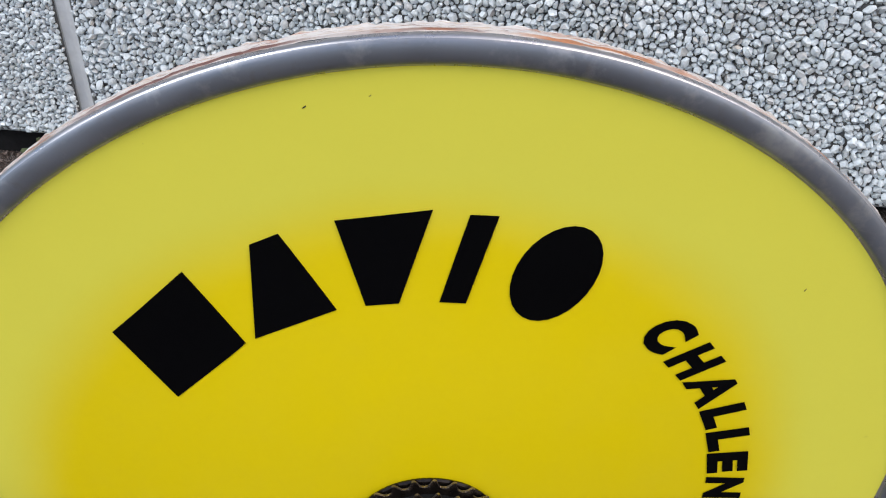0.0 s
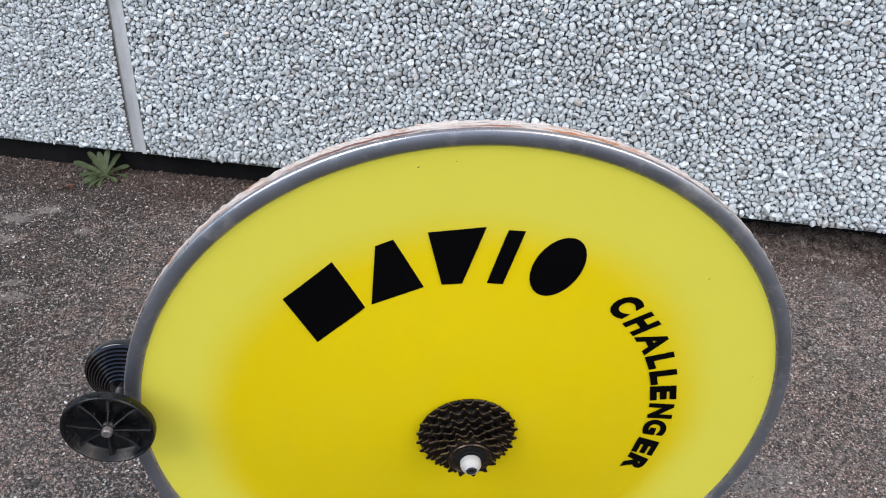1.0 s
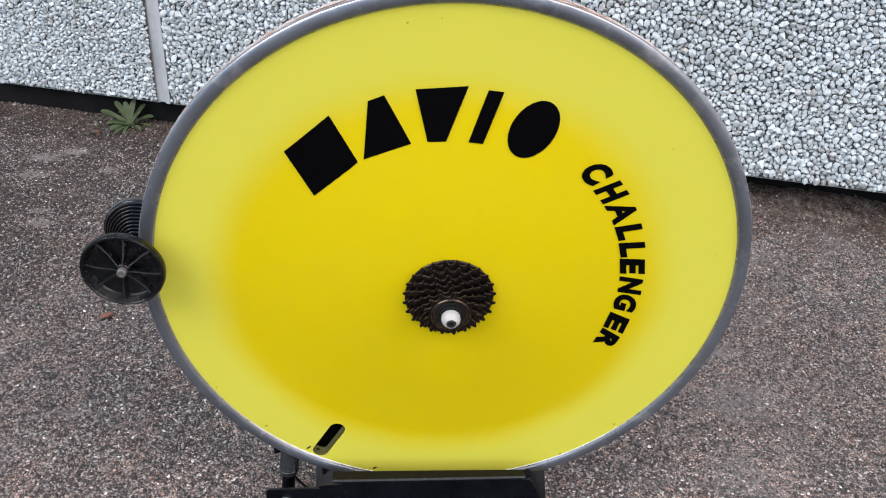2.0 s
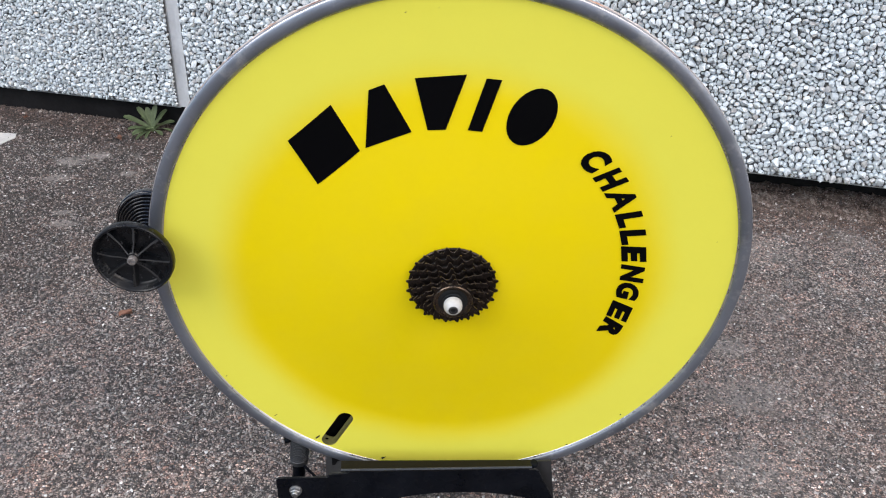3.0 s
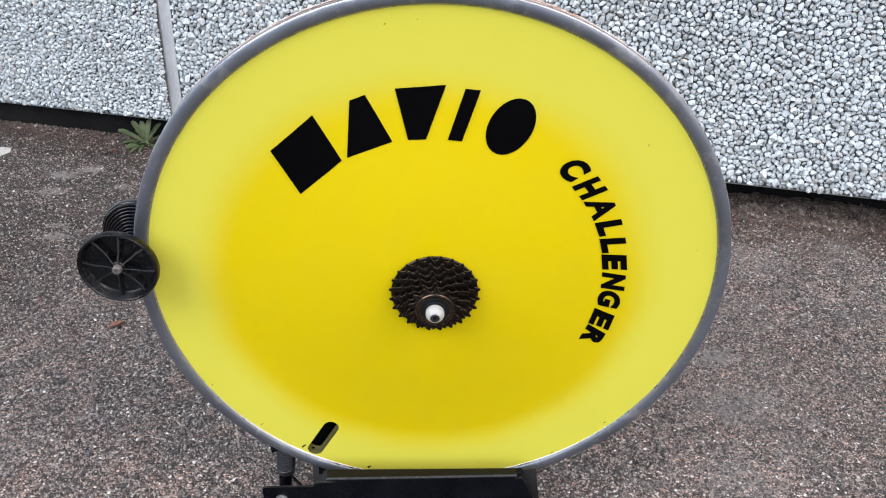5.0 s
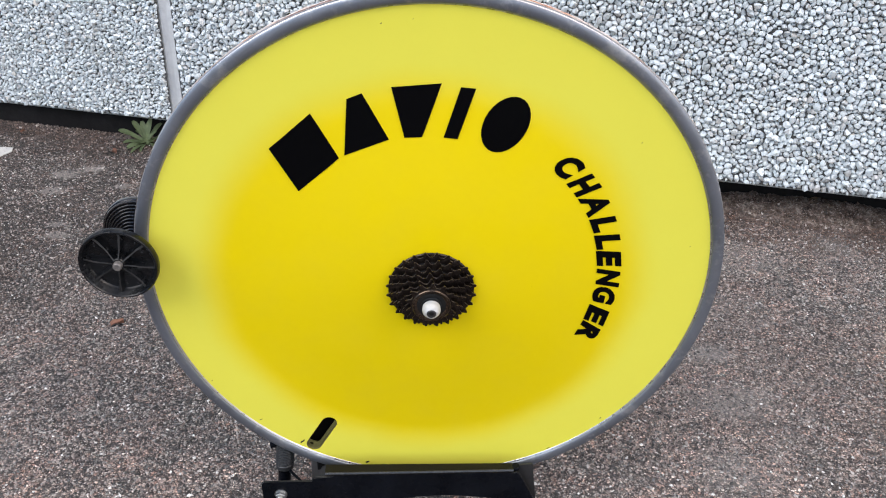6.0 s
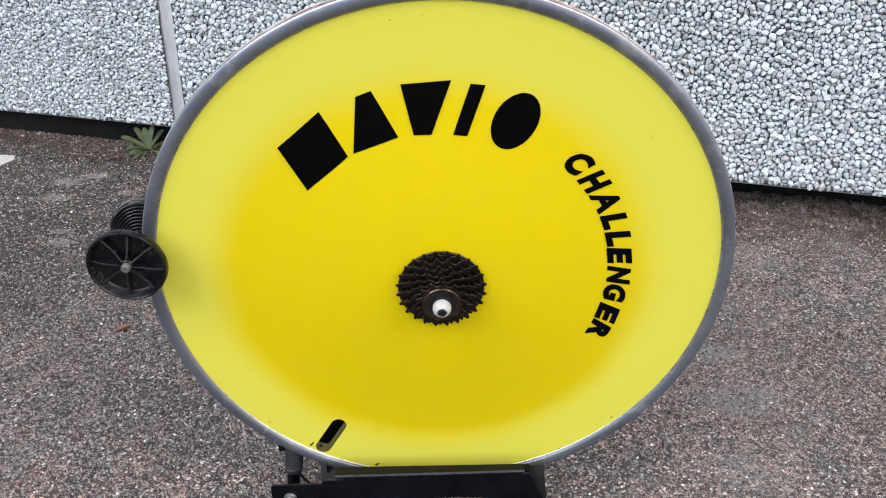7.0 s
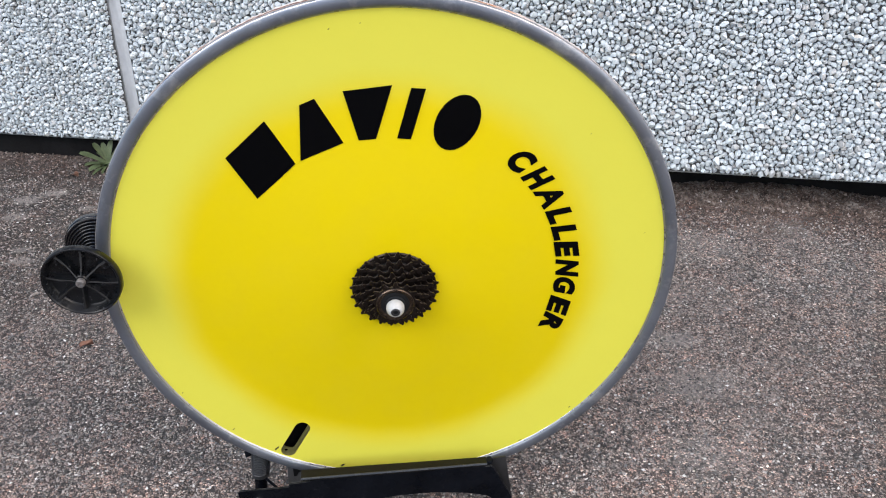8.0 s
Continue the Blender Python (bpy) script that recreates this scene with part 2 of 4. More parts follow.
    h = k.math("ADD", k.math("MULTIPLY", k.ramp(edge, (0.0, 0.0), (0.3, 1.0)), k.math("ADD", sep.outputs[2], 0.4)), k.math("MULTIPLY", k.noise(600, 4), 0.8))
    h = k.math("ADD", h, k.math("MULTIPLY", sep2.outputs[0], 0.6))
    k.bump(h, 1.0, 0.0034)
    k.rough(k.ramp(k.noise(300, 4), (0.3, 0.72), (0.7, 0.97)))
    return k.m


def island_stone(name, *stops, rough=0.75, grain=350.0, per_object=False):
    """Stones that differ one by one."""
    k = Mat(name, rough)
    src = k.n("ShaderNodeObjectInfo").outputs["Random"] if per_object else k.n("ShaderNodeNewGeometry").outputs["Random Per Island"]
    c = k.ramp(src, *stops)
    c = k.mix(k.ramp(k.noise(grain, 5), (0.45, 0.0), (0.85, 0.35)), c, (0.40, 0.40, 0.40))
    c = k.mix(k.ramp(k.noise(130, 4, 0.6), (0.48, 0.0), (0.70, 0.45)), c, k.mix(1.0, c, (0.50, 0.56, 0.57), "MULTIPLY"))
    c = k.mix(k.ramp(k.noise(7, 4), (0.50, 0.0), (0.75, 0.22)), c, (0.42, 0.42, 0.41))
    c = k.mix(k.ramp(k.noise(17, 5, 0.65), (0.60, 0.0), (0.74, 0.55)), c, (0.20, 0.20, 0.185))
    k.color(c)
    k.rough(k.ramp(k.noise(90, 3), (0.3, rough - 0.15), (0.8, min(1.0, rough + 0.15))))
    k.bump(k.noise(grain * 1.2, 4), 0.8, 0.0013)
    return k.m


def loose_dirt():
    """Grey-brown dust and crumbs over darker moss."""
    k = Mat("brown_dirt", 0.97)
    c = k.ramp(k.noise(45, 6, 0.7), (0.36, (0.026, 0.021, 0.018)), (0.50, (0.110, 0.086, 0.072)), (0.66, (0.31, 0.27, 0.24)))
    grain = k.n("ShaderNodeSeparateColor")
    k.link(k.cells(420, "F1", "Color"), grain.inputs[0])
    c = k.mix(k.ramp(grain.outputs[0], (0.55, 0.0), (0.75, 0.75)), c, k.ramp(grain.outputs[1], (0.0, (0.035, 0.026, 0.022)), (0.6, (0.17, 0.11, 0.09)), (1.0, (0.42, 0.37, 0.34))))
    k.color(c)
    k.bump(k.math("ADD", k.noise(160, 5, 0.7), grain.outputs[2]), 1.0, 0.003)
    k.b.inputs["Specular IOR Level"].default_value = 0.15
    return k.m


def mortar():
    # grey mortar, its colour lowered to hold the shade between the stones
    k = Mat("grey_mortar", 0.95)
    c = k.ramp(k.noise(160, 5), (0.3, (0.05, 0.05, 0.052)), (0.7, (0.14, 0.14, 0.142)))
    c = k.mix(k.ramp(k.noise(6, 4), (0.4, 0.0), (0.7, 0.5)), c, (0.12, 0.115, 0.105))
    k.color(c)
    k.bump(k.noise(300, 5), 0.6, 0.002)
    return k.m


def pebble_field():
    """The same pebbled concrete higher up, where no stone shows singly."""
    k = Mat("pebble_concrete", 0.8)
    col = k.n("ShaderNodeSeparateColor")
    k.link(k.cells(68, "F1", "Color"), col.inputs[0])
    e = k.cells(68, "DISTANCE_TO_EDGE")
    c = k.ramp(col.outputs[0], (0.0, (0.5, 0.5, 0.5)), (0.4, (0.72, 0.72, 0.72)), (1.0, (0.86, 0.86, 0.86)))
    c = k.mix(k.ramp(e, (0.0, 1.0), (0.10, 0.0)), c, (0.15, 0.15, 0.148))
    k.color(c)
    k.bump(k.ramp(e, (0.0, 0.0), (0.35, 1.0)), 1.0, 0.006)
    return k.m


YELLOW = yellow_paint()
CORE = plain("bare_olive_core", (0.12, 0.11, 0.034), 0.6, 0, 0.6, 90, 0.3, 0.0006)
RIM = rim_metal()
LIP = plain("bright_aluminium", (0.54, 0.54, 0.56), 0.30, 0.9, 0.75, 60, 0.08)
BED = rim_bed()
ASPHALT = asphalt()
MORTAR = mortar()
FIELD = pebble_field()
BLACK_INK = plain("black_lettering", (0.0018, 0.0018, 0.0024), 0.6, 0, 0.7, 60, 0.03, spec=0.03)
RUBBER = plain("black_rubber", (0.005, 0.005, 0.006), 0.16, 0, 1.6, 50, 0.04, coat=0.5, spec=0.8)
PLASTIC = dusty_plastic()
WEAR_GLINT_EDGE = plain("wear_glint_edge", (0.050, 0.051, 0.053), 0.40, 0, 0.12, 120, 0.2, spec=0.4)
DULL_BOLT = plain("dull_brown_bolt", (0.34, 0.32, 0.31), 0.5, 0.7, 0.5, 150, 0.2)
ENAMEL = scuffed_enamel()
DULL_STEEL = plain("dull_dark_steel", (0.034, 0.034, 0.036), 0.5, 0.2, 0.6, 40, 0.12)
GREY_STEEL = plain("dull_grey_steel", (0.20, 0.202, 0.21), 0.5, 0.3, 0.7, 40, 0.12)
LIP_ENAMEL = plain("polished_black_enamel", (0.005, 0.005, 0.0055), 0.13, 0, 1.4, 40, 0.03, 0.0002, spec=0.24)
FOLD = plain("fold_highlight_enamel", (0.040, 0.043, 0.048), 0.24, 0.2, 0.5, 60, 0.05, 0.0002, spec=0.6)
SPRING = plain("oiled_spring_steel", (0.06, 0.063, 0.068), 0.40, 0.6, 0.6, 80, 0.1)
ZINC = plain("zinc_plate", (0.40, 0.41, 0.42), 0.35, 0.9, 0.65, 120, 0.1)
COG = plain("browned_steel", (0.034, 0.026, 0.022), 0.26, 0.8, 0.45, 90, 0.2)
COG_EDGE = plain("sprocket_edge_glint", (0.36, 0.30, 0.26), 0.30, 0.9, 0.45, 160, 0.2)
COG_RING = plain("bare_brown_steel", (0.10, 0.074, 0.056), 0.26, 0.9, 0.5, 120, 0.1)
NYLON = plain("white_nylon", (0.50, 0.50, 0.495), 0.38, 0, 0.75, 90, 0.05)
SOCKET = plain("dark_axle_end", (0.030, 0.032, 0.034), 0.4, 0.7, 0.6, 120, 0.1)
HOLLOW = plain("hollow_shade_black", (0.004, 0.004, 0.004), 0.9, 0, 0.6, 120, 0.2, spec=0.04)
SEAL = plain("grey_joint_sealant", (0.57, 0.58, 0.595), 0.7, 0, 0.8, 20, 0.25, 0.001)
EDGE = plain("smooth_grey_concrete", (0.40, 0.41, 0.41), 0.85, 0, 0.7, 30, 0.3, 0.001)
PLINTH = plain("gap_shade_concrete", (0.010, 0.0095, 0.010), 0.95, 0, 0.5, 20, 0.4, 0.003, spec=0.2)
WALL_BACK = plain("grey_concrete", (0.36, 0.36, 0.35), 0.9, 0, 0.8, 6, 0.3, 0.002)
PEBBLE = island_stone("white_pebbles", (0.0, (0.26, 0.26, 0.26)), (0.03, (0.52, 0.52, 0.52)), (0.2, (0.550, 0.596, 0.628)), (0.7, (0.675, 0.735, 0.772)), (0.97, (0.755, 0.820, 0.858)), (1.0, (0.66, 0.60, 0.54)))
PEBBLE_ONE = island_stone("white_pebble", (0.0, (0.45, 0.45, 0.45)), (0.06, (0.60, 0.60, 0.60)), (0.25, (0.550, 0.596, 0.628)), (0.7, (0.675, 0.735, 0.772)), (1.0, (0.755, 0.820, 0.858)), per_object=True)
CHIP = island_stone("asphalt_chippings", (0.0, (0.022, 0.020, 0.020)), (0.28, (0.050, 0.046, 0.045)), (0.44, (0.17, 0.168, 0.170)), (0.58, (0.31, 0.225, 0.195)), (0.72, (0.31, 0.295, 0.28)), (0.90, (0.42, 0.36, 0.325)), (0.985, (0.56, 0.53, 0.50)), (1.0, (0.86, 0.85, 0.83)), rough=0.8, grain=600)
WHITE_CHIP = island_stone("white_quartz", (0.0, (0.55, 0.53, 0.50)), (0.5, (0.74, 0.73, 0.71)), (1.0, (0.86, 0.86, 0.85)), rough=0.6, grain=600)
SOIL = island_stone("wall_foot_dirt", (0.0, (0.03, 0.022, 0.018)), (0.45, (0.068, 0.043, 0.034)), (0.8, (0.15, 0.10, 0.08)), (0.95, (0.28, 0.21, 0.18)), (1.0, (0.50, 0.46, 0.43)), rough=0.9, grain=500)
BANK = loose_dirt()
LEAF = plain("weed_leaf_green", (0.19, 0.25, 0.12), 0.5, 0, 0.5, 90, 0.3, 0.001)
DRY_LEAF = plain("dry_leaf_brown", (0.27, 0.13, 0.085), 0.7, 0, 0.55, 150, 0.4, 0.001)
FLAKE = plain("pale_paint_flake", (0.55, 0.54, 0.52), 0.8, 0, 0.75, 60, 0.3, 0.001)


# ---- mesh helpers ----
def mesh_of(bm, smooth=40.0):
    bmesh.ops.recalc_face_normals(bm, faces=bm.faces)
    me = bpy.data.meshes.new("mesh")
    bm.to_mesh(me)
    bm.free()
    if smooth:
        me.polygons.foreach_set("use_smooth", [True] * len(me.polygons))
        me.set_sharp_from_angle(angle=radians(smooth))
    return me


def part(name, bm, material, parent=None, label="", smooth=40.0, m=None):
    ob = new(name, mesh_of(bm, smooth) if isinstance(bm, bmesh.types.BMesh) else bm)
    if not ob.data.materials:
        ob.data.materials.append(material)
    ob.parent = parent
    if m is not None:
        ob.matrix_basis = m
    return tagged(ob, label)


def lathe(profile, segs=96, closed=False, bm=None):
    """Turn a profile of (radius, forward) about the y axis; forward is towards -y."""
    bm = bm or bmesh.new()
    rings = []
    for r, d in profile:
        if r < 1e-6:
            rings.append([bm.verts.new((0, -d, 0))])
        else:
            rings.append([bm.verts.new((r * math.sin(a), -d, r * math.cos(a))) for a in (2 * math.pi * i / segs for i in range(segs))])
    pairs = list(zip(rings, rings[1:])) + ([(rings[-1], rings[0])] if closed else [])
    for a, b in pairs:
        for i in range(segs):
            j = (i + 1) % segs
            ring = [a[i % len(a)], a[j % len(a)], b[j % len(b)], b[i % len(b)]]
            face = list(dict.fromkeys(ring))
            if len(face) > 2:
                bm.faces.new(face)
    return bm


def slab(points, y0, y1, bevel=0.0, holes=()):
    """A plate cut to an outline in x and z, from y0 to y1."""
    bm = bmesh.new()
    front = [bm.verts.new((x, y0, z)) for x, z in points]
    back = [bm.verts.new((x, y1, z)) for x, z in points]
    n = len(points)
    bm.faces.new(front)
    bm.faces.new(back[::-1])
    for i in range(n):
        bm.faces.new((front[i], front[(i + 1) % n], back[(i + 1) % n], back[i]))
    if bevel:
        bmesh.ops.recalc_face_normals(bm, faces=bm.faces)
        bmesh.ops.bevel(bm, geom=list(bm.edges), offset=bevel, segments=2, affect="EDGES", clamp_overlap=True)
    return bm


def box(x0, x1, y0, y1, z0, z1, bevel=0.0):
    return slab([(x0, z0), (x1, z0), (x1, z1), (x0, z1)], y0, y1, bevel)


def pipe(points, radius, segs=14, caps=True, bm=None):
    """A round bar along a line of points; radius may be a list."""
    bm = bm or bmesh.new()
    pts = [Vector(p) for p in points]
    rad = radius if isinstance(radius, (list, tuple)) else [radius] * len(pts)
    rings, side = [], None
    for i, p in enumerate(pts):
        t = (pts[min(i + 1, len(pts) - 1)] - pts[max(i - 1, 0)]).normalized()
        if side is None:
            side = t.orthogonal().normalized()
        side = (side - t * side.dot(t)).normalized()
        up = t.cross(side)
        rings.append([bm.verts.new(p + rad[i] * (side * math.cos(a) + up * math.sin(a))) for a in (2 * math.pi * k / segs for k in range(segs))])
    for a, b in zip(rings, rings[1:]):
        for k in range(segs):
            bm.faces.new((a[k], a[(k + 1) % segs], b[(k + 1) % segs], b[k]))
    if caps:
        bm.faces.new(rings[0][::-1])
        bm.faces.new(rings[-1])
    return bm


def hexagon(r, d0, d1, chamfer=0.0006):
    bm = lathe([(0, d0), (r, d0), (r, d1 - chamfer), (r - chamfer, d1), (0, d1)], 6)
    return bm


def pebble_mesh(seed, level=1):
    """Vertices and faces of one rounded, uneven stone of unit radius."""
    bm = bmesh.new()
    bmesh.ops.create_icosphere(bm, subdivisions=level, radius=1.0)
    rnd = random.Random(seed)
    off = Vector((rnd.uniform(-9, 9), rnd.uniform(-9, 9), rnd.uniform(-9, 9)))
    for v in bm.verts:
        v.co *= 1.0 + 0.38 * noise.noise(v.co * 1.1 + off) + 0.16 * noise.noise(v.co * 2.7 + off)
    for _ in range(7):
        way = Vector((rnd.gauss(0, 1), rnd.gauss(0, 1), rnd.gauss(0, 1))).normalized()
        cut = rnd.uniform(0.64, 0.88)
        for v in bm.verts:
            v.co -= way * max(0.0, v.co.dot(way) - cut)
    v = np.array([x.co[:] for x in bm.verts])
    f = np.array([[x.index for x in p.verts] for p in bm.faces])
    bm.free()
    return v, f


def many(name, shapes, mats, material, smooth=True):
    """One mesh of many small pieces: shapes of (vertices, faces), mats of (shape number, 3x3, place)."""
    vs, fs, base = [], [], 0
    for k, r, p in mats:
        v, f = shapes[k]
        vs.append(v @ r.T + p)
        fs.append(f + base)
        base += len(v)
    v, f = np.concatenate(vs), np.concatenate(fs)
    me = bpy.data.meshes.new(name)
    me.vertices.add(len(v))
    me.vertices.foreach_set("co", v.astype(np.float32).ravel())
    me.loops.add(f.size)
    me.loops.foreach_set("vertex_index", f.astype(np.int32).ravel())
    me.polygons.add(len(f))
    me.polygons.foreach_set("loop_start", np.arange(0, f.size, 3, dtype=np.int32))
    me.update(calc_edges=True)
    me.polygons.foreach_set("use_smooth", [smooth] * len(f))
    me.materials.append(material)
    return me


def turn3(rx, ry, rz, s):
    return np.array(Euler((rx, ry, rz)).to_matrix()) @ np.diag(s)


# ---- ground ----
bm = bmesh.new()
bmesh.ops.create_grid(bm, x_segments=8, y_segments=8, size=150)
ground = part("ground", bm, ASPHALT, smooth=0)
tagged(ground, "old grey-brown asphalt with worn pale chippings", "ground", kind="structure")

# ---- pebbled concrete wall; its own x runs along the wall, y into it ----
WALL = pose(0, 1.2961, 0, 0, 0, -15.98)
wall = part("wall_north", box(-9, 9, 0.064, 0.35, 0.13, 3.3, 0.004), WALL_BACK, m=WALL)
tagged(wall, "wall of white pebbled concrete panels above a dark gap", "wall", kind="structure")
# plinth: near-black colour and a forward slant stand for the gap's shade
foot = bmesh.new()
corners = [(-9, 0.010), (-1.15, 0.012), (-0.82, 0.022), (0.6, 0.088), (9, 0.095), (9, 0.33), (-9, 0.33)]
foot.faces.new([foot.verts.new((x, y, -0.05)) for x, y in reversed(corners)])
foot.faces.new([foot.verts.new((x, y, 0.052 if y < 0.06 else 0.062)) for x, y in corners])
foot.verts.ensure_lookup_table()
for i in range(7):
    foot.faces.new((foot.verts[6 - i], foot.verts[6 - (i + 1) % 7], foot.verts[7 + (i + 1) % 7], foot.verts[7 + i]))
part("plinth", foot, PLINTH, wall, "concrete plinth set back under the panels, coloured near-black for the gap's shade")


def foot_z(x):
    """The panels' lower edge."""
    return 0.0655 + 0.0113 * x


def joint_x(x, z):
    """The joints lean a little."""
    return x + 0.035 * (z - 0.07)


JOINTS = [-5.41, -3.01, -0.6135, 1.79, 4.19]
GAP, TOP, BAND = 0.0135, 3.2, 0.72
panels = []
for a, b in zip(JOINTS, JOINTS[1:]):
    def outline(z0, z1, inset=0.0):
        return [(joint_x(a, z0) + GAP + inset, z0 if z0 > 0.2 else foot_z(a)), (joint_x(b, z0) - GAP - inset, z0 if z0 > 0.2 else foot_z(b)),
                (joint_x(b, z1) - GAP - inset, z1), (joint_x(a, z1) + GAP + inset, z1)]
    near = a in (-3.01, -0.6135)
    cut = BAND if near else 0.07
    panel = part("panel", slab(outline(0.07, TOP), 0.004, 0.062, 0.003), EDGE, wall, "concrete panel faced with white pebbles")
    if near:
        ends = (a + GAP + 0.006, -1.61, b - GAP - 0.006) if a < -2 else (a + GAP + 0.006, 1.31, b - GAP - 0.006)
        for x0, x1 in zip(ends, ends[1:]):
            low = [(x0, foot_z(x0) + 0.006), (x1, foot_z(x1) + 0.006), (joint_x(x1, BAND), BAND), (joint_x(x0, BAND), BAND)]
            if -1.7 < (x0 + x1) / 2 < 1.32:
                part("mortar_bed", slab(low, 0.0, 0.004), MORTAR, panel, "grey mortar between the pebbles, darkened for their shade")
            else:
                part("pebble_facing", slab(low, -0.002, 0.004), FIELD, panel)
    up = outline(cut + 0.001 if near else 0.12, TOP - 0.01, 0.006)
    part("pebble_facing", slab(up, -0.002, 0.004), FIELD, panel)
    panels.append(panel)
for j in JOINTS[1:-1]:
    w = GAP + 0.0025
    bm = bmesh.new()
    rows = []
    for i in range(25):
        z = foot_z(j) + 0.004 + (TOP - foot_z(j) - 0.01) * i / 24
        x = joint_x(j, z)
        rows.append([bm.verts.new((x + w * s, y + 0.0006 * math.sin(3.1 * i + s), z)) for s, y in ((-1, 0.0040), (-0.6, 0.0052), (0.15, 0.0046), (0.32, -0.0012), (1, -0.0024), (1, 0.03), (-1, 0.03))])
    for r, s in zip(rows, rows[1:]):
        for i in range(7):
            bm.faces.new((r[i], r[(i + 1) % 7], s[(i + 1) % 7], s[i]))
    bm.faces.new(rows[0])
    bm.faces.new(rows[-1])
    part("joint_strip", bm, SEAL, wall, "grey sealant strip between two panels")


def scatter(x0, x1, z0, z1, sizes, seed, low, clear):
    """Stones of several sizes thrown one by one, the largest first, none over another."""
    rnd = random.Random(seed)
    cell, grid, out = 0.02, {}, []
    for r, tries in sizes:
        for _ in range(tries):
            x, z, q = rnd.uniform(x0, x1), rnd.uniform(z0, z1), r * rnd.uniform(0.86, 1.16)
            if z < low(x) + q or clear(x, z) < q:
                continue
            i, j = int(x // cell), int(z // cell)
            near = (p for di in (-1, 0, 1) for dj in (-1, 0, 1) for p in grid.get((i + di, j + dj), ()))
            if any((p[0] - x) ** 2 + (p[1] - z) ** 2 < (0.87 * (p[2] + q)) ** 2 for p in near):
                continue
            grid.setdefault((i, j), []).append((x, z, q))
            out.append((x, z, q))
    return out


# ---- the disc wheel; its own y is the axle, -y the side with the sprockets ----
HUB = pose(0.0008, 0.3513, 0.3474, 1.765, 0, -0.06)
wheel = new("disc_wheel")
wheel.matrix_basis = HUB
tagged(wheel, "yellow bicycle disc wheel without tyre, standing in a black stand", "bicycle wheel")
R_SKIN = 0.3002


def skin(r):
    """How far the conical skin stands forward at a radius."""
    h = 0.0230 * max(0.0, 1 - max(0.0, r - 0.04) / 0.185) ** 1.15
    return h / (1 + (h / 0.0178) ** 4) ** 0.25


def on_skin(u, v, lift=0.0):
    return Vector((u, -(skin(math.hypot(u, v)) + lift), v))


# front skin with the slot for the valve cut through it
SLOT = (-0.1341, -0.2313)
SLOT_DIR = Vector((0.506, 0.862)).normalized()
SLOT_LEN, SLOT_R = 0.0415, 0.0094


def slot_loop(grow=0.0, n=12):
    c, t = Vector(SLOT), SLOT_DIR
    s = Vector((t.y, -t.x))
    out = []
    for sign in (1, -1):
        for i in range(n + 1):
            a = math.pi * i / n
            out.append(c + t * sign * (SLOT_LEN / 2) + (SLOT_R + grow) * (s * math.cos(a) * sign + t * math.sin(a) * sign))
    return out


from mathutils.geometry import delaunay_2d_cdt

loop = slot_loop()
pts = [Vector((R_SKIN * math.sin(2 * math.pi * i / 240), R_SKIN * math.cos(2 * math.pi * i / 240))) for i in range(240)]
edges = [(i, (i + 1) % 240) for i in range(240)]
edges += [(240 + i, 240 + (i + 1) % len(loop)) for i in range(len(loop))]
pts += loop
for k in range(1, 24):
    r = R_SKIN * k / 24
    m = max(12, int(5 * k))
    for i in range(m):
        p = Vector((r * math.sin(2 * math.pi * (i + 0.5 * (k % 2)) / m), r * math.cos(2 * math.pi * (i + 0.5 * (k % 2)) / m)))
        q = p - Vector(SLOT)
        if abs(q.dot(SLOT_DIR)) > SLOT_LEN / 2 + 0.014 or abs(q.x * SLOT_DIR.y - q.y * SLOT_DIR.x) > 0.014:
            pts.append(p)
pts.append(Vector((0, 0)))
vv, _, ff, *_ = delaunay_2d_cdt(pts, edges, [], 0, 1e-6)
bm = bmesh.new()
verts = [bm.verts.new(on_skin(p.x, p.y)) for p in vv]
for f in ff:
    c = sum((vv[i] for i in f), Vector((0, 0))) / len(f)
    q = c - Vector(SLOT)
    along = max(0.0, abs(q.dot(SLOT_DIR)) - SLOT_LEN / 2)
    if math.hypot(along, q.x * SLOT_DIR.y - q.y * SLOT_DIR.x) > SLOT_R * 0.985 and c.length < R_SKIN:
        bm.faces.new([verts[i] for i in f])
bmesh.ops.delete(bm, geom=[v for v in bm.verts if not v.link_faces], context="VERTS")
front_skin = part("disc_skin", bm, YELLOW, wheel, "satin lemon-yellow skin with a deeper yellow centre")
part("rear_skin", lathe([(0, -0.020), (0.04, -0.020), (R_SKIN, -0.0145)], 120), YELLOW, wheel)

# slot: painted wall, dark inside, a ledge with the valve hole
bm = bmesh.new()
a = [bm.verts.new(on_skin(p.x, p.y)) for p in slot_loop()]
b = [bm.verts.new(on_skin(p.x, p.y, -0.0046)) for p in slot_loop()]
for i in range(len(a)):
    j = (i + 1) % len(a)
    bm.faces.new((a[i], a[j], b[j], b[i]))
slot_wall = part("valve_slot", bm, CORE, wheel, "slot cut through the yellow skin")
# shaft and floor are coloured black for the shade inside the hollow
bm = bmesh.new()
a = [bm.verts.new(on_skin(p.x, p.y, -0.0046)) for p in slot_loop(0.0006)]
b = [bm.verts.new(on_skin(p.x, p.y, -0.0132)) for p in slot_loop(0.0006)]
for i in range(len(a)):
    j = (i + 1) % len(a)
    bm.faces.new((a[i], a[j], b[j], b[i]))
bm.faces.new(b)
part("slot_floor", bm, HOLLOW, slot_wall, "dark hollow inside the disc", smooth=0)
side = Vector((SLOT_DIR.y, -SLOT_DIR.x))
bm = bmesh.new()
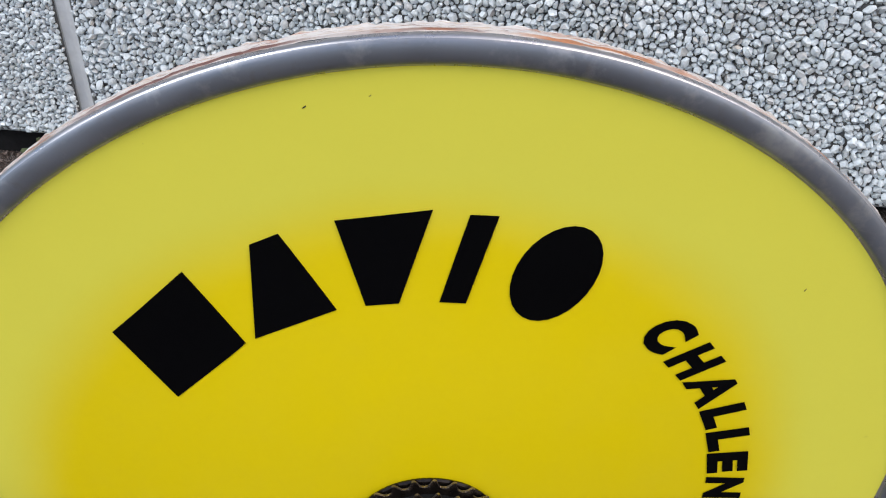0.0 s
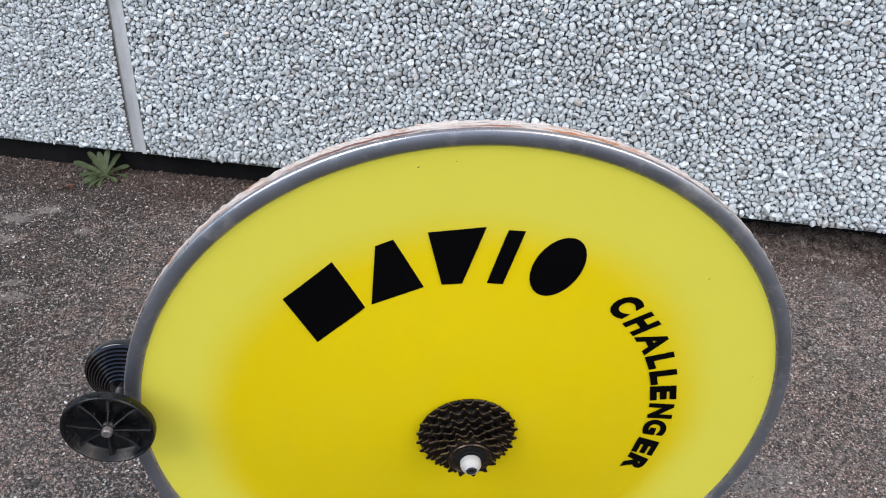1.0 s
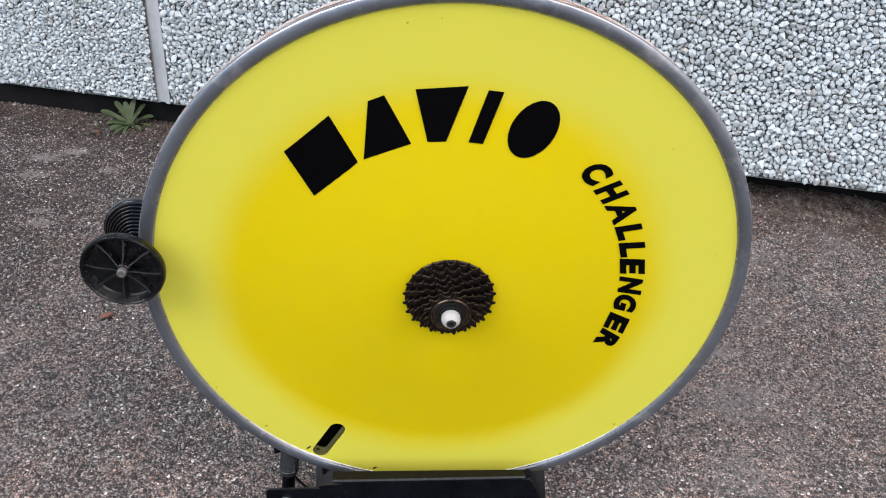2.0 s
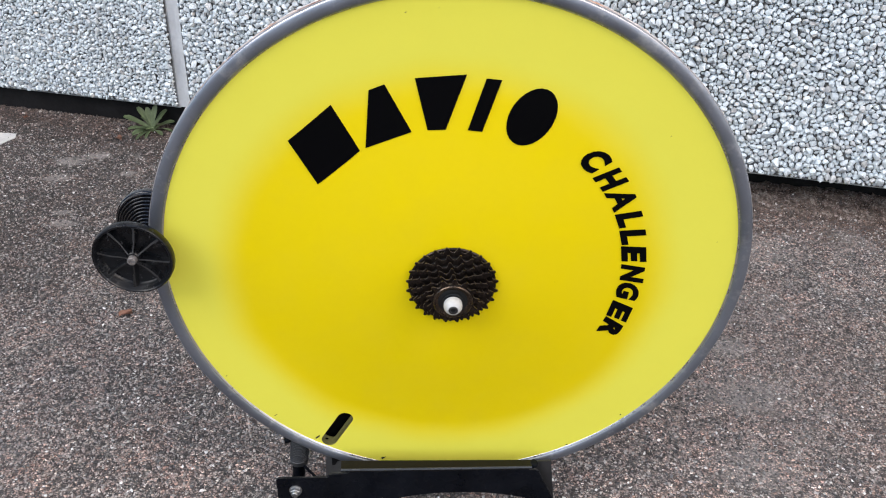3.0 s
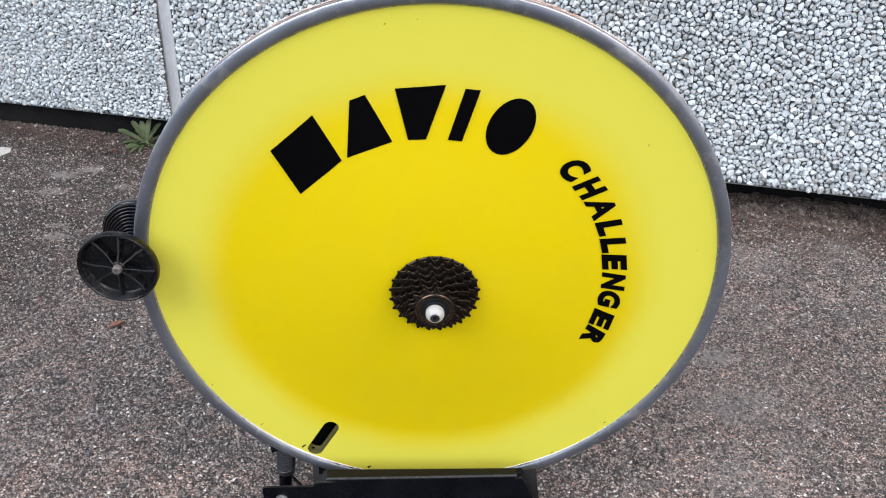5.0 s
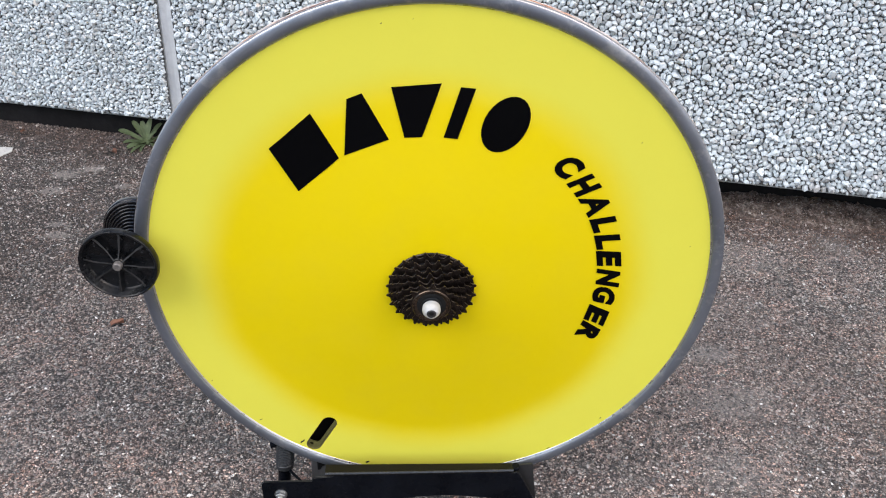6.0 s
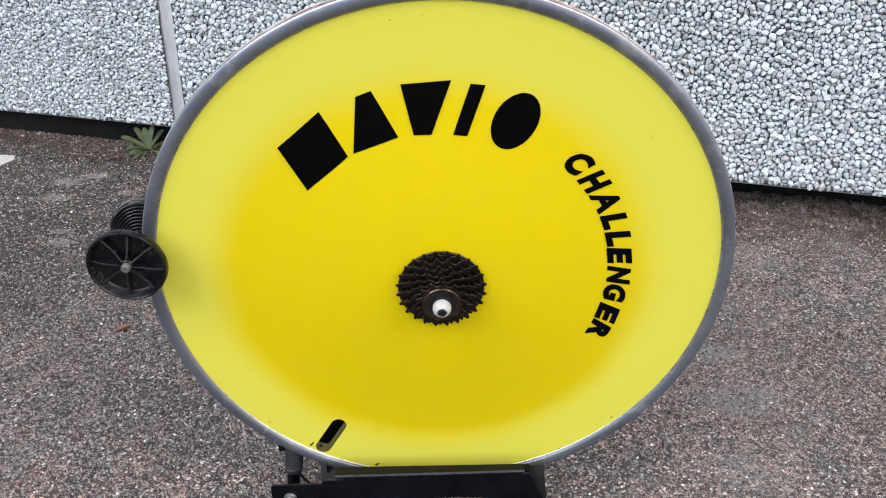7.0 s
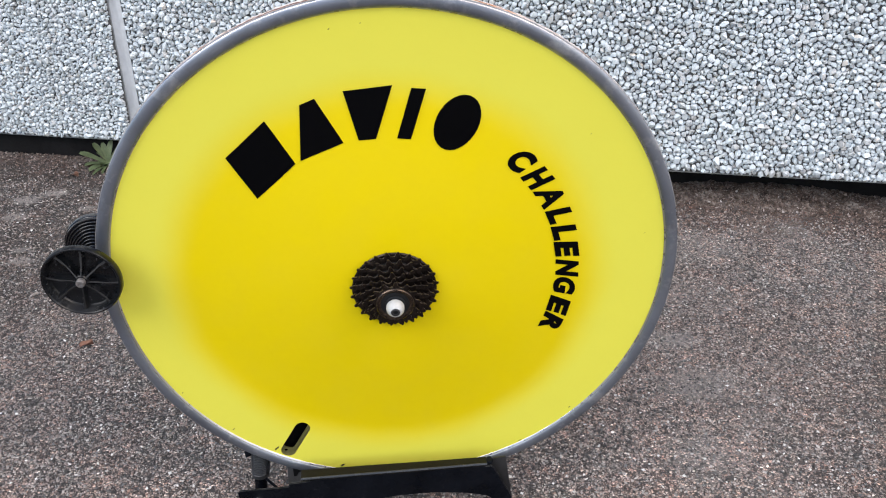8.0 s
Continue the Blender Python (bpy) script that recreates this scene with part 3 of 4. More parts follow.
# an inner plate a little way in, with a narrower opening of its own
inner = []
for along, across in ((0.0285, -0.0095), (0.0290, 0.0020), (0.0235, 0.0056), (-0.0160, 0.0056), (-0.0192, 0.0042), (-0.0208, -0.0010), (-0.0206, -0.0095)):
    inner.append(Vector(SLOT) + SLOT_DIR * along + side * across)
outer = slot_loop(-0.0001)
hole_at = Vector(SLOT) - SLOT_DIR * 0.0254 - side * 0.0016
ring = [hole_at + 0.0026 * Vector((math.cos(a), math.sin(a))) for a in (2 * math.pi * i / 14 for i in range(14))]
pts = outer + inner + ring
n0, n1, n2 = len(outer), len(inner), len(ring)
edges = [(i, (i + 1) % n0) for i in range(n0)] + [(n0 + i, n0 + (i + 1) % n1) for i in range(n1)] + [(n0 + n1 + i, n0 + n1 + (i + 1) % n2) for i in range(n2)]
vv, _, ff, *_ = delaunay_2d_cdt(pts, edges, [], 0, 1e-6)


def inside(c):
    q = c - Vector(SLOT)
    t, s = q.dot(SLOT_DIR), q.dot(side)
    return (-0.0198 < t < 0.029 and s < 0.0054) or (c - hole_at).length < 0.0024


verts = [bm.verts.new(on_skin(p.x, p.y, -0.0038)) for p in vv]
for f in ff:
    c = sum((vv[i] for i in f), Vector((0, 0))) / len(f)
    q = c - Vector(SLOT)
    along = max(0.0, abs(q.dot(SLOT_DIR)) - SLOT_LEN / 2)
    if not inside(c) and math.hypot(along, q.dot(side)) < SLOT_R:
        bm.faces.new([verts[i] for i in f])
bmesh.ops.delete(bm, geom=[v for v in bm.verts if not v.link_faces], context="VERTS")
bmesh.ops.solidify(bm, geom=bm.faces[:], thickness=0.0018)
part("slot_ledge", bm, CORE, slot_wall, "olive inner plate with a round valve hole", smooth=30)

# rim: a rolled aluminium ring, with the glued bed of the missing tyre on its outside
R0, R1 = 0.3000, 0.3137
DOME = [(R0 + 0.0137 * (0.5 - 0.5 * math.cos(a)), 0.0002 + 0.0043 * math.sin(a) ** 0.8) for a in (math.pi * (0.10 + 0.84 * i / 13) for i in range(14))]
rim_ob = part("rim", lathe(DOME + [(R1, -0.0010), (R1 - 0.0003, -0.0018), (R1 - 0.0060, -0.0024),
                            (R1 - 0.0070, -0.0150), (R1 - 0.0038, -0.0156), (R1 - 0.0036, -0.0164), (R1 - 0.0042, -0.0180), (R1 - 0.0052, -0.0188), (R0 + 0.0012, -0.0188), (R0, -0.0160), (R0 + 0.0010, -0.0020)], 240, True),
              RIM, wheel, "scuffed grey aluminium rim", smooth=50)
# outer corner faces take the paler metal, a highlight set in the colour
rim_ob.data.materials.append(LIP)
for p in rim_ob.data.polygons:
    c = p.center
    p.material_index = 1 if -0.0019 < -c.y < 0.0028 and math.hypot(c.x, c.z) > R1 - 0.0015 else 0
# polished lip; its metal is also paler than the rim to hold a highlight
part("rim_lip", lathe([(R0 - 0.0012, -0.0012), (R0 - 0.0011, 0.0002), (R0 - 0.0006, 0.0005), (R0 + 0.0000, 0.0009), (R0 + 0.0006, 0.0015), (R0 + 0.0010, 0.0016), (R0 + 0.0012, -0.0010)], 240, True), LIP, rim_ob, "bright rolled inner edge of the rim", smooth=60)
bm = bmesh.new()
rnd = random.Random(4)
N, K = 480, 7
rows = []
for i in range(N):
    a = 2 * math.pi * i / N
    row = []
    for j in range(K):
        d = -0.0016 - 0.0142 * j / (K - 1)
        p = Vector((math.sin(a) * 9, math.cos(a) * 9, j * 0.35))
        r = R1 - 0.0003 - 0.0014 * (j / (K - 1)) ** 2 + 0.0006 * (j == 1) + 0.0005 * noise.noise(p * 2.3) + 0.0015 * noise.noise(p * 7.0) * (0.3 + j / K) + 0.0008 * noise.noise(p * 19.0) * j / K
        row.append(bm.verts.new((r * math.sin(a), -d, r * math.cos(a))))
    rows.append(row)
for i in range(N):
    for j in range(K - 1):
        bm.faces.new((rows[i][j], rows[(i + 1) % N][j], rows[(i + 1) % N][j + 1], rows[i][j + 1]))
part("glue_bed", bm, BED, rim_ob, "rim bed crusted with white and rust-brown tyre glue", smooth=60)

# small marks in the paint
for u, v, s, seed in ((-0.2058, -0.2071, 0.0024, 1), (0.2067, 0.1632, 0.0013, 2), (-0.0802, -0.2815, 0.0056, 3), (-0.0455, 0.2815, 0.0016, 4), (0.2064, -0.2071, 0.0020, 5), (-0.2561, -0.1443, 0.0016, 6),
                      (-0.0165, 0.2855, 0.0012, 7), (0.1463, -0.2585, 0.0028, 8), (0.2746, 0.0420, 0.0012, 9), (-0.158, -0.2440, 0.0048, 10)):
    rnd = random.Random(seed)
    bm = bmesh.new()
    tilt = rnd.uniform(0.3, 1.2)
    ring = []
    for i in range(9):
        a = 2 * math.pi * i / 9
        q = 1.1 * s * rnd.uniform(0.35, 1.0)
        x, y = q * math.cos(a), 0.36 * q * math.sin(a)
        ring.append(bm.verts.new(on_skin(u + x * math.cos(tilt) - y * math.sin(tilt), v + x * math.sin(tilt) + y * math.cos(tilt), 0.00025)))
    bm.faces.new(ring)
    part("paint_chip", bm, SOCKET, front_skin, "small dark chip in the paint", smooth=0)


# lettering: five plain slanted blocks in an arc, then a word in italic capitals
def block(outline):
    bm = bmesh.new()
    outline = [(u, v + 0.0010) for u, v in outline]
    front = [bm.verts.new(on_skin(u, v, 0.0006)) for u, v in outline]
    back = [bm.verts.new(on_skin(u, v, -0.0004)) for u, v in outline]
    bm.faces.new(front)
    n = len(front)
    for i in range(n):
        bm.faces.new((front[i], front[(i + 1) % n], back[(i + 1) % n], back[i]))
    part("mark_block", bm, BLACK_INK, wheel, "plain black slanted block printed on the skin", smooth=30)


block([(-0.1591, 0.1553), (-0.1437, 0.1684), (-0.1162, 0.1925), (-0.0906, 0.1478), (-0.1007, 0.1386), (-0.1330, 0.1108)])
block([(-0.0805, 0.2074), (-0.0659, 0.2132), (-0.0412, 0.1679), (-0.0851, 0.1508)])
block([(-0.0379, 0.2195), (0.0096, 0.2233), (-0.0091, 0.1706), (-0.0262, 0.1699)])
block([(0.0278, 0.2196), (0.0419, 0.2181), (0.0252, 0.1686), (0.0117, 0.1702)])
oval = []
for i in range(28):
    a = 2 * math.pi * i / 28
    x, y = 0.0236 * math.cos(a), 0.0273 * math.sin(a)
    oval.append((0.0715 + x + 0.10 * y, 0.1824 + y + 0.21 * x))
block(oval)

SHEAR, CAP = 0.28, 0.0265
SPACING = ((40.4, 7.0, 0.0), (48.9, 6.3, 0.0), (55.8, 8.4, 0.0), (64.9, 5.7, 0.0), (71.4, 5.9, -0.6), (77.6, 6.2, -1.6), (84.9, 6.6, -1.6), (91.6, 7.0, -2.2), (100.1, 6.9, -2.4), (107.4, 7.5, -2.0))
for ch, (at, wide, sink) in zip("CHALLENGER", SPACING):
    text = bpy.data.curves.new("letter", "FONT")
    text.body, text.offset, text.resolution_u = ch, 0.045 if ch == "A" else 0.060, 4
    holder = bpy.data.objects.new("letter", text)
    scene.collection.objects.link(holder)
    me = bpy.data.meshes.new_from_object(holder.evaluated_get(bpy.context.evaluated_depsgraph_get()))
    bpy.data.objects.remove(holder)
    xs, ys = [v.co.x for v in me.vertices], [v.co.y for v in me.vertices]
    x0, x1, y0, y1 = min(xs), max(xs), min(ys), max(ys)
    base = 0.1798 + 0.001 * sink
    width = radians(wide) * base
    a = radians(at + wide / 2)
    er, et = Vector((math.sin(a), math.cos(a))), Vector((math.cos(a), -math.sin(a)))
    for v in me.vertices:
        y = CAP * (v.co.y - y0) / (y1 - y0)
        x = width * ((v.co.x - x0) / (x1 - x0) - 0.5) + SHEAR * y
        p = er * (base + y) + et * x + Vector((-0.0007, 0.0016))
        v.co = on_skin(p.x, p.y, 0.0006)
    me.materials.clear()
    part("letter", me, BLACK_INK, wheel, "black italic capital printed on the skin")

# hub, sprockets and axle
hub = part("hub_flange", lathe([(0.0, 0.0150), (0.0420, 0.0155), (0.0452, 0.0165), (0.0457, 0.0178), (0.0446, 0.0188), (0.0, 0.0190)], 72), COG, wheel, "black ring behind the largest sprocket")


def sprocket(teeth, at, phase):
    """A chain sprocket with hooked teeth, about 2 mm thick."""
    r = teeth * 0.0120 / (2 * math.pi)
    out = []
    for i in range(teeth):
        for f, q in ((-0.50, -0.0032), (-0.37, -0.0030), (-0.27, -0.0021), (-0.19, -0.0004), (-0.13, 0.0015), (-0.07, 0.0025), (0.05, 0.0025), (0.12, 0.0012), (0.19, -0.0006), (0.27, -0.0022), (0.37, -0.0030)):
            a = 2 * math.pi * (i + f + phase) / teeth
            out.append(((r + q) * math.sin(a), (r + q) * math.cos(a)))
    return slab(out, -at - 0.0009, -at + 0.0007, 0.0003)


freewheel = part("freewheel", lathe([(0.0, 0.018), (0.0215, 0.018), (0.0215, 0.0462), (0.0205, 0.0470), (0.0, 0.0470)], 48), COG, wheel, "brown-black six-speed freewheel")
for k, teeth in enumerate((24, 21, 18, 16, 14, 13)):
    at = 0.0205 + 0.0051 * k
    cog = part("sprocket", sprocket(teeth, at, 0.5 + 0.13 * k), COG, freewheel, smooth=25)
    # tooth sides and bevels: lighter metal carries the edge highlight
    cog.data.materials.append(COG_EDGE)
    for p in cog.data.polygons:
        p.material_index = 0 if abs(p.normal.y) > 0.95 else 1
    if k < 5:
        part("spacer", lathe([(0.0, at), (teeth * 0.00191 - 0.0095, at), (teeth * 0.00191 - 0.0095, at + 0.0045), (0, at + 0.0045)], 40), SOCKET, freewheel)
part("lock_ring", lathe([(0.0150, 0.0465), (0.0200, 0.0465), (0.0200, 0.0482), (0.0193, 0.0490), (0.0186, 0.0490), (0.0178, 0.0478), (0.0150, 0.0470)], 48, True), COG_RING, freewheel, "worn brown lock ring with a bright edge")
part("bearing_race", lathe([(0.0, 0.0468), (0.0150, 0.0468), (0.0150, 0.0474), (0.0128, 0.0476), (0.0110, 0.0472), (0.0, 0.0472)], 40), SOCKET, freewheel)
axle = part("axle_cap", lathe([(0.0, 0.0505), (0.0082, 0.0505), (0.0094, 0.0515), (0.0096, 0.0550), (0.0092, 0.0570), (0.0076, 0.0596), (0.0064, 0.0613), (0.0050, 0.0620), (0.0048, 0.0608), (0.0, 0.0608)], 40), NYLON, wheel, "white plastic cap on the axle end")
part("axle_end", lathe([(0.0, 0.0600), (0.0046, 0.0600), (0.0046, 0.0622), (0.0041, 0.0627), (0.0028, 0.0627), (0.0026, 0.0610), (0.0, 0.0610)], 24), DULL_STEEL, axle, "hollow steel axle end")
part("axle_bore", lathe([(0.0, 0.0612), (0.0027, 0.0612)], 6), SOCKET, axle)
part("cone_nut", lathe([(0.0, 0.0465), (0.0105, 0.0465), (0.0105, 0.0484), (0.0096, 0.0490), (0.0080, 0.0490), (0.0080, 0.0506), (0.0, 0.0506)], 24), SOCKET, axle, "dark nut behind the cap")

# ---- the stand ----
stand = new("wheel_stand")
stand.matrix_basis = pose(-0.03, 0.36, 0)
tagged(stand, "black steel floor stand gripping the wheel between rubber cones", "wheel stand")
HOME = stand.matrix_basis.inverted()


def piece(name, bm, material, parent=stand, label="", smooth=40.0, m=None):
    return part(name, bm, material, parent, label, smooth, (HOME if parent is stand else Matrix()) @ (m or Matrix()))


arch = [(0.118 - 0.200 * i / 14, 0.012 + 0.027 * math.sin(math.pi * i / 14) ** 0.45) for i in range(15)]
profile = [(-0.2080, 0.0), (-0.2078, 0.0620), (-0.2050, 0.0655), (-0.1462, 0.0665), (-0.1444, 0.0682), (-0.1436, 0.0715), (-0.1418, 0.0722), (-0.1225, 0.0733), (-0.1195, 0.0745), (-0.1184, 0.0765), (-0.1190, 0.0788),
           (0.0985, 0.0826), (0.0990, 0.0795), (0.1010, 0.0786), (0.1065, 0.0790), (0.1100, 0.0762), (0.1296, 0.0325), (0.1335, 0.0230), (0.1335, 0.0), (0.1180, 0.0)] + arch + [(-0.082, 0.0)]
plate = piece("front_plate", slab(profile, 0.3280, 0.3305, 0.0008), ENAMEL, label="glossy black steel plate with an arched foot", smooth=20)
# edges that face up get a paler colour as a painted highlight line
plate.data.materials.append(WEAR_GLINT_EDGE)
for p in plate.data.polygons:
    p.material_index = 1 if p.normal.z > 0.3 and p.area < 0.0004 else 0
piece("rear_plate", slab(profile[3:], 0.3850, 0.3875, 0.0004), ENAMEL, smooth=20)
bm = bmesh.new()
rows = []
for x, front, back in ((-0.1285, 0.0788, 0.0824), (-0.1240, 0.0791, 0.0827), (0.0, 0.0810, 0.0829), (0.0960, 0.0829, 0.0833), (0.1020, 0.0828, 0.0833)):
    fold = [(0.3274, front - 0.0032), (0.3275, front - 0.0016), (0.3279, front - 0.0006), (0.3287, front), (0.3297, front + 0.0002), (0.3395, back), (0.3395, back - 0.0016), (0.3300, front - 0.0018), (0.3290, front - 0.0034)]
    rows.append([bm.verts.new((x, y, z)) for y, z in fold])
for a, b in zip(rows, rows[1:]):
    for i in range(9):
        bm.faces.new((a[i], a[(i + 1) % 9], b[(i + 1) % 9], b[i]))
bm.faces.new(rows[0])
bm.faces.new(rows[-1])
lip = piece("top_lip", bm, LIP_ENAMEL, label="folded lip that mirrors the yellow disc", smooth=60)
# the fold's up-facing faces are coloured paler to draw its highlight
lip.data.materials.append(FOLD)
for p in lip.data.polygons:
    p.material_index = 1 if p.center.y < 0.3293 and p.normal.z > 0.2 else 0
piece("lip_stud", lathe([(0, 0.0), (0.0055, 0.0), (0.0055, 0.003), (0.0045, 0.0042), (0, 0.0045)], 20), ENAMEL, m=pose(0.1050, 0.3360, 0.0790, -90))
piece("end_plate", slab([(0.1085, 0.0), (0.1365, 0.0), (0.1270, 0.0790), (0.1075, 0.0770)], 0.3420, 0.3445, 0.0004), DULL_STEEL, label="grey-black end bracket", smooth=20)
tab = piece("side_tab", slab([(-0.1560, 0.0), (-0.0900, 0.0), (-0.0900, 0.0900), (-0.1500, 0.1050)], 0.3810, 0.3830, 0.0004), GREY_STEEL, label="grey-black tab with a cut-out", smooth=20)
# the tab is uncut: a dark sheet before it stands for the unlit opening
piece("tab_hole", slab([(-0.1462, 0.0470), (-0.1325, 0.0432), (-0.1340, 0.0412), (-0.1395, 0.0385), (-0.1425, 0.0325), (-0.1462, 0.0318)], 0.3802, 0.3808), SOCKET, label="dark sheet in place of the tab's unlit cut-out", smooth=0)
bolt = piece("bolt", hexagon(0.0064, 0.0, 0.0060), ZINC, label="bright zinc nut and bolt", m=pose(-0.1851, 0.3280, 0.0446))
part("washer", lathe([(0, 0), (0.0078, 0), (0.0078, 0.0012), (0, 0.0012)], 28), ZINC, bolt)
part("bolt_end", lathe([(0, 0), (0.0042, 0), (0.0042, 0.0085), (0.0034, 0.0095), (0, 0.0095)], 20), ZINC, bolt)

# sprung post and the arm behind the wheel that carries the cones
POST = [Vector((-0.1905, 0.3640, 0.0)), Vector((-0.1790, 0.3860, 0.1300))]
arm = piece("arm", pipe([POST[0], POST[1], Vector((-0.225, 0.405, 0.235)), Vector((-0.300, 0.412, 0.368)), Vector((-0.3175, 0.410, 0.3865))], 0.0082, 16), ENAMEL, label="black tube arm")
bm = bmesh.new()
turns, coil = 22, []
for i in range(turns * 14 + 1):
    s = i / (turns * 14)
    p = POST[0].lerp(POST[1], 0.40 + 0.42 * s)
    a = 2 * math.pi * i / 14
    coil.append(p + 0.0108 * Vector((math.cos(a), math.sin(a), 0)))
piece("spring", pipe(coil, 0.00112, 7), SPRING, label="close-wound dark steel spring")
piece("spring_seat", pipe([POST[0].lerp(POST[1], 0.36), POST[0].lerp(POST[1], 0.40)], 0.0112, 18), SPRING)
piece("spring_hook", pipe([(-0.178, 0.360, 0.052), (-0.165, 0.350, 0.046), (-0.152, 0.342, 0.038)], 0.0018, 8), ENAMEL)
piece("stop_pin", pipe([(-0.2025, 0.3760, 0.0800), (-0.1880, 0.3800, 0.0820)], 0.0042, 12), ENAMEL)

CONE = pose(-0.3180, 0.3180, 0.3865)
near_cone = piece("grip_cone", lathe([(0.0, -0.0105), (0.0330, -0.0100), (0.0352, -0.0080), (0.0366, -0.0010), (0.0378, 0.0004), (0.0392, 0.0002), (0.0402, -0.0012), (0.0402, -0.0075), (0.0390, -0.0090), (0.0360, -0.0095)]
                                    + [q for i in range(6) for q in ((0.0345 - 0.0042 * i, -0.0110 - 0.0026 * i), (0.0330 - 0.0042 * i, -0.0112 - 0.0026 * i))] + [(0.0085, -0.0275), (0.0, -0.0275)], 72),
                  PLASTIC, label="black plastic cone with a ribbed hollow face", m=CONE)
BENDS = (0.03, -0.02, 0.06, -0.07, 0.01, 0.02, -0.08, 0.05)
for i in range(8):
    a = 2 * math.pi * (i + 0.18) / 8
    bm = bmesh.new()
    rows = []
    for k in range(7):
        r = 0.0055 + 0.0304 * k / 6
        b = a + BENDS[i] * math.sin(math.pi * k / 6) + 0.010 * math.sin(4.1 * k + i)
        h = -0.0016 - 0.0030 * k / 6 - 0.0012 * math.sin(math.pi * k / 6)
        c, s = math.sin(b), math.cos(b)
        w = 0.0010 + 0.0009 * (k / 6) ** 2 + 0.0002 * math.sin(5.0 * k + 2 * i)
        rows.append([bm.verts.new((r * c + e * w * s, -d, r * s - e * w * c)) for e, d in ((-1.9, -0.0105), (-0.7, h), (0.7, h), (1.9, -0.0105))])
    for p, q in zip(rows, rows[1:]):
        for k in range(3):
            bm.faces.new((p[k], p[k + 1], q[k + 1], q[k]))
    bm.faces.new(rows[-1])
    rib = part("rib", bm, PLASTIC, near_cone)
    rib.data.materials.append(WEAR_GLINT_EDGE)
    for p in rib.data.polygons:
        p.material_index = 1 if abs(p.normal.y) > 0.75 else 0
part("boss", lathe([(0, -0.0105), (0.0085, -0.0105), (0.0072, -0.0030), (0.0060, -0.0018), (0, -0.0018)], 24), PLASTIC, near_cone)
part("cone_bolt", lathe([(0, -0.002), (0.0046, -0.002), (0.0046, 0.0030), (0.0039, 0.0040), (0.0020, 0.0040), (0.0018, 0.0030), (0, 0.0030)], 20), DULL_BOLT, near_cone, "dull bolt end")
steps = []
for i in range(9):
    r = 0.0110 + 0.0029 * i
    d = -0.0205 * i / 9
    steps += [(r, d), (r + 0.0008, d + 0.0013), (r + 0.0018, d + 0.0011), (r + 0.0027, d - 0.0016)]
far_cone = piece("grip_cone", lathe([(0.0, 0.0005), (0.0100, 0.0005)] + steps + [(0.0372, -0.0196), (0.0380, -0.0206), (0.0382, -0.0222), (0.0381, -0.0262), (0.0372, -0.0275), (0.0, -0.0275)], 72),
                 RUBBER, label="black rubber cone with fine round grooves", m=pose(-0.3180, 0.3705, 0.3865))
piece("cone_axle", pipe([(-0.3190, 0.3190, 0.3865), (-0.3190, 0.4100, 0.3865)], 0.0038, 14), ZINC)

# ---- small things on the ground ----
def blade(length, width, lift, droop, seed):
    """A long spoon-shaped leaf along +y, folded at its middle vein, curving up and over."""
    rnd = random.Random(seed)
    bm = bmesh.new()
    rows = []
    for k in range(10):
        t = k / 9
        w = width * (0.20 + 0.80 * math.sin(math.pi * min(1.0, 0.06 + 0.62 * t ** 1.7))) * (1.0 if k < 8 else (0.88, 0.46)[k - 8])
        y, z = length * t, lift * math.sin(1.7 * t) - droop * t * t
        wave = 0.0012 * math.sin(7 * t + seed)
        rows.append([bm.verts.new((s * w / 2, y, z + abs(s) * w * 0.16 + wave * s)) for s in (-1, -0.5, 0, 0.5, 1)])
    for p, q in zip(rows, rows[1:]):
        for i in range(4):
            bm.faces.new((p[i], p[i + 1], q[i + 1], q[i]))
    bmesh.ops.solidify(bm, geom=bm.faces[:], thickness=0.0006)
    return bm


weed = new("weed")
weed.matrix_basis = pose(-0.677, 1.474, 0.0) @ Matrix.Scale(0.80, 4)
tagged(weed, "small green weed rosette growing in the gap under the wall", "weed")
# each leaf: its way round, its rise, its length and its width
LEAVES = ((72, 26, 0.094, 0.025), (88, 8, 0.074, 0.024), (112, 10, 0.060, 0.019), (134, 6, 0.066, 0.018), (152, 4, 0.072, 0.019), (172, 6, 0.062, 0.016), (44, 52, 0.080, 0.022), (22, 66, 0.068, 0.021),
          (-12, 70, 0.074, 0.022), (-40, 48, 0.072, 0.024), (-66, 24, 0.066, 0.022), (-98, 10, 0.060, 0.018), (-140, 8, 0.060, 0.017), (60, 48, 0.052, 0.017), (118, 34, 0.044, 0.015), (-60, 58, 0.046, 0.016), (165, 40, 0.036, 0.013))
for i, (way, rise, length, width) in enumerate(LEAVES):
    part("leaf", blade(length, width * 0.84, 0.006, 0.012 + 0.004 * (i % 3), i), LEAF, weed, m=pose(0, 0, 0.004, rise, (i * 37) % 31 - 15, way))
part("root_crown", pipe([(0, 0, -0.004), (0, 0, 0.006), (0, 0, 0.012)], [0.007, 0.006, 0.003], 10), LEAF, weed)

bm = bmesh.new()
rnd = random.Random(5)
rows = []
for k in range(7):
    t = k / 6
    w = 0.0095 * math.sin(math.pi * (0.08 + 0.88 * t)) ** 0.8
    rows.append([bm.verts.new(((t - 0.5) * 0.026, s * w + 0.001 * math.sin(9 * t), 0.002 + 0.0065 * (s * s) * (0.5 + t) + 0.0025 * math.sin(5 * t + s))) for s in (-1, -0.5, 0, 0.5, 1)])
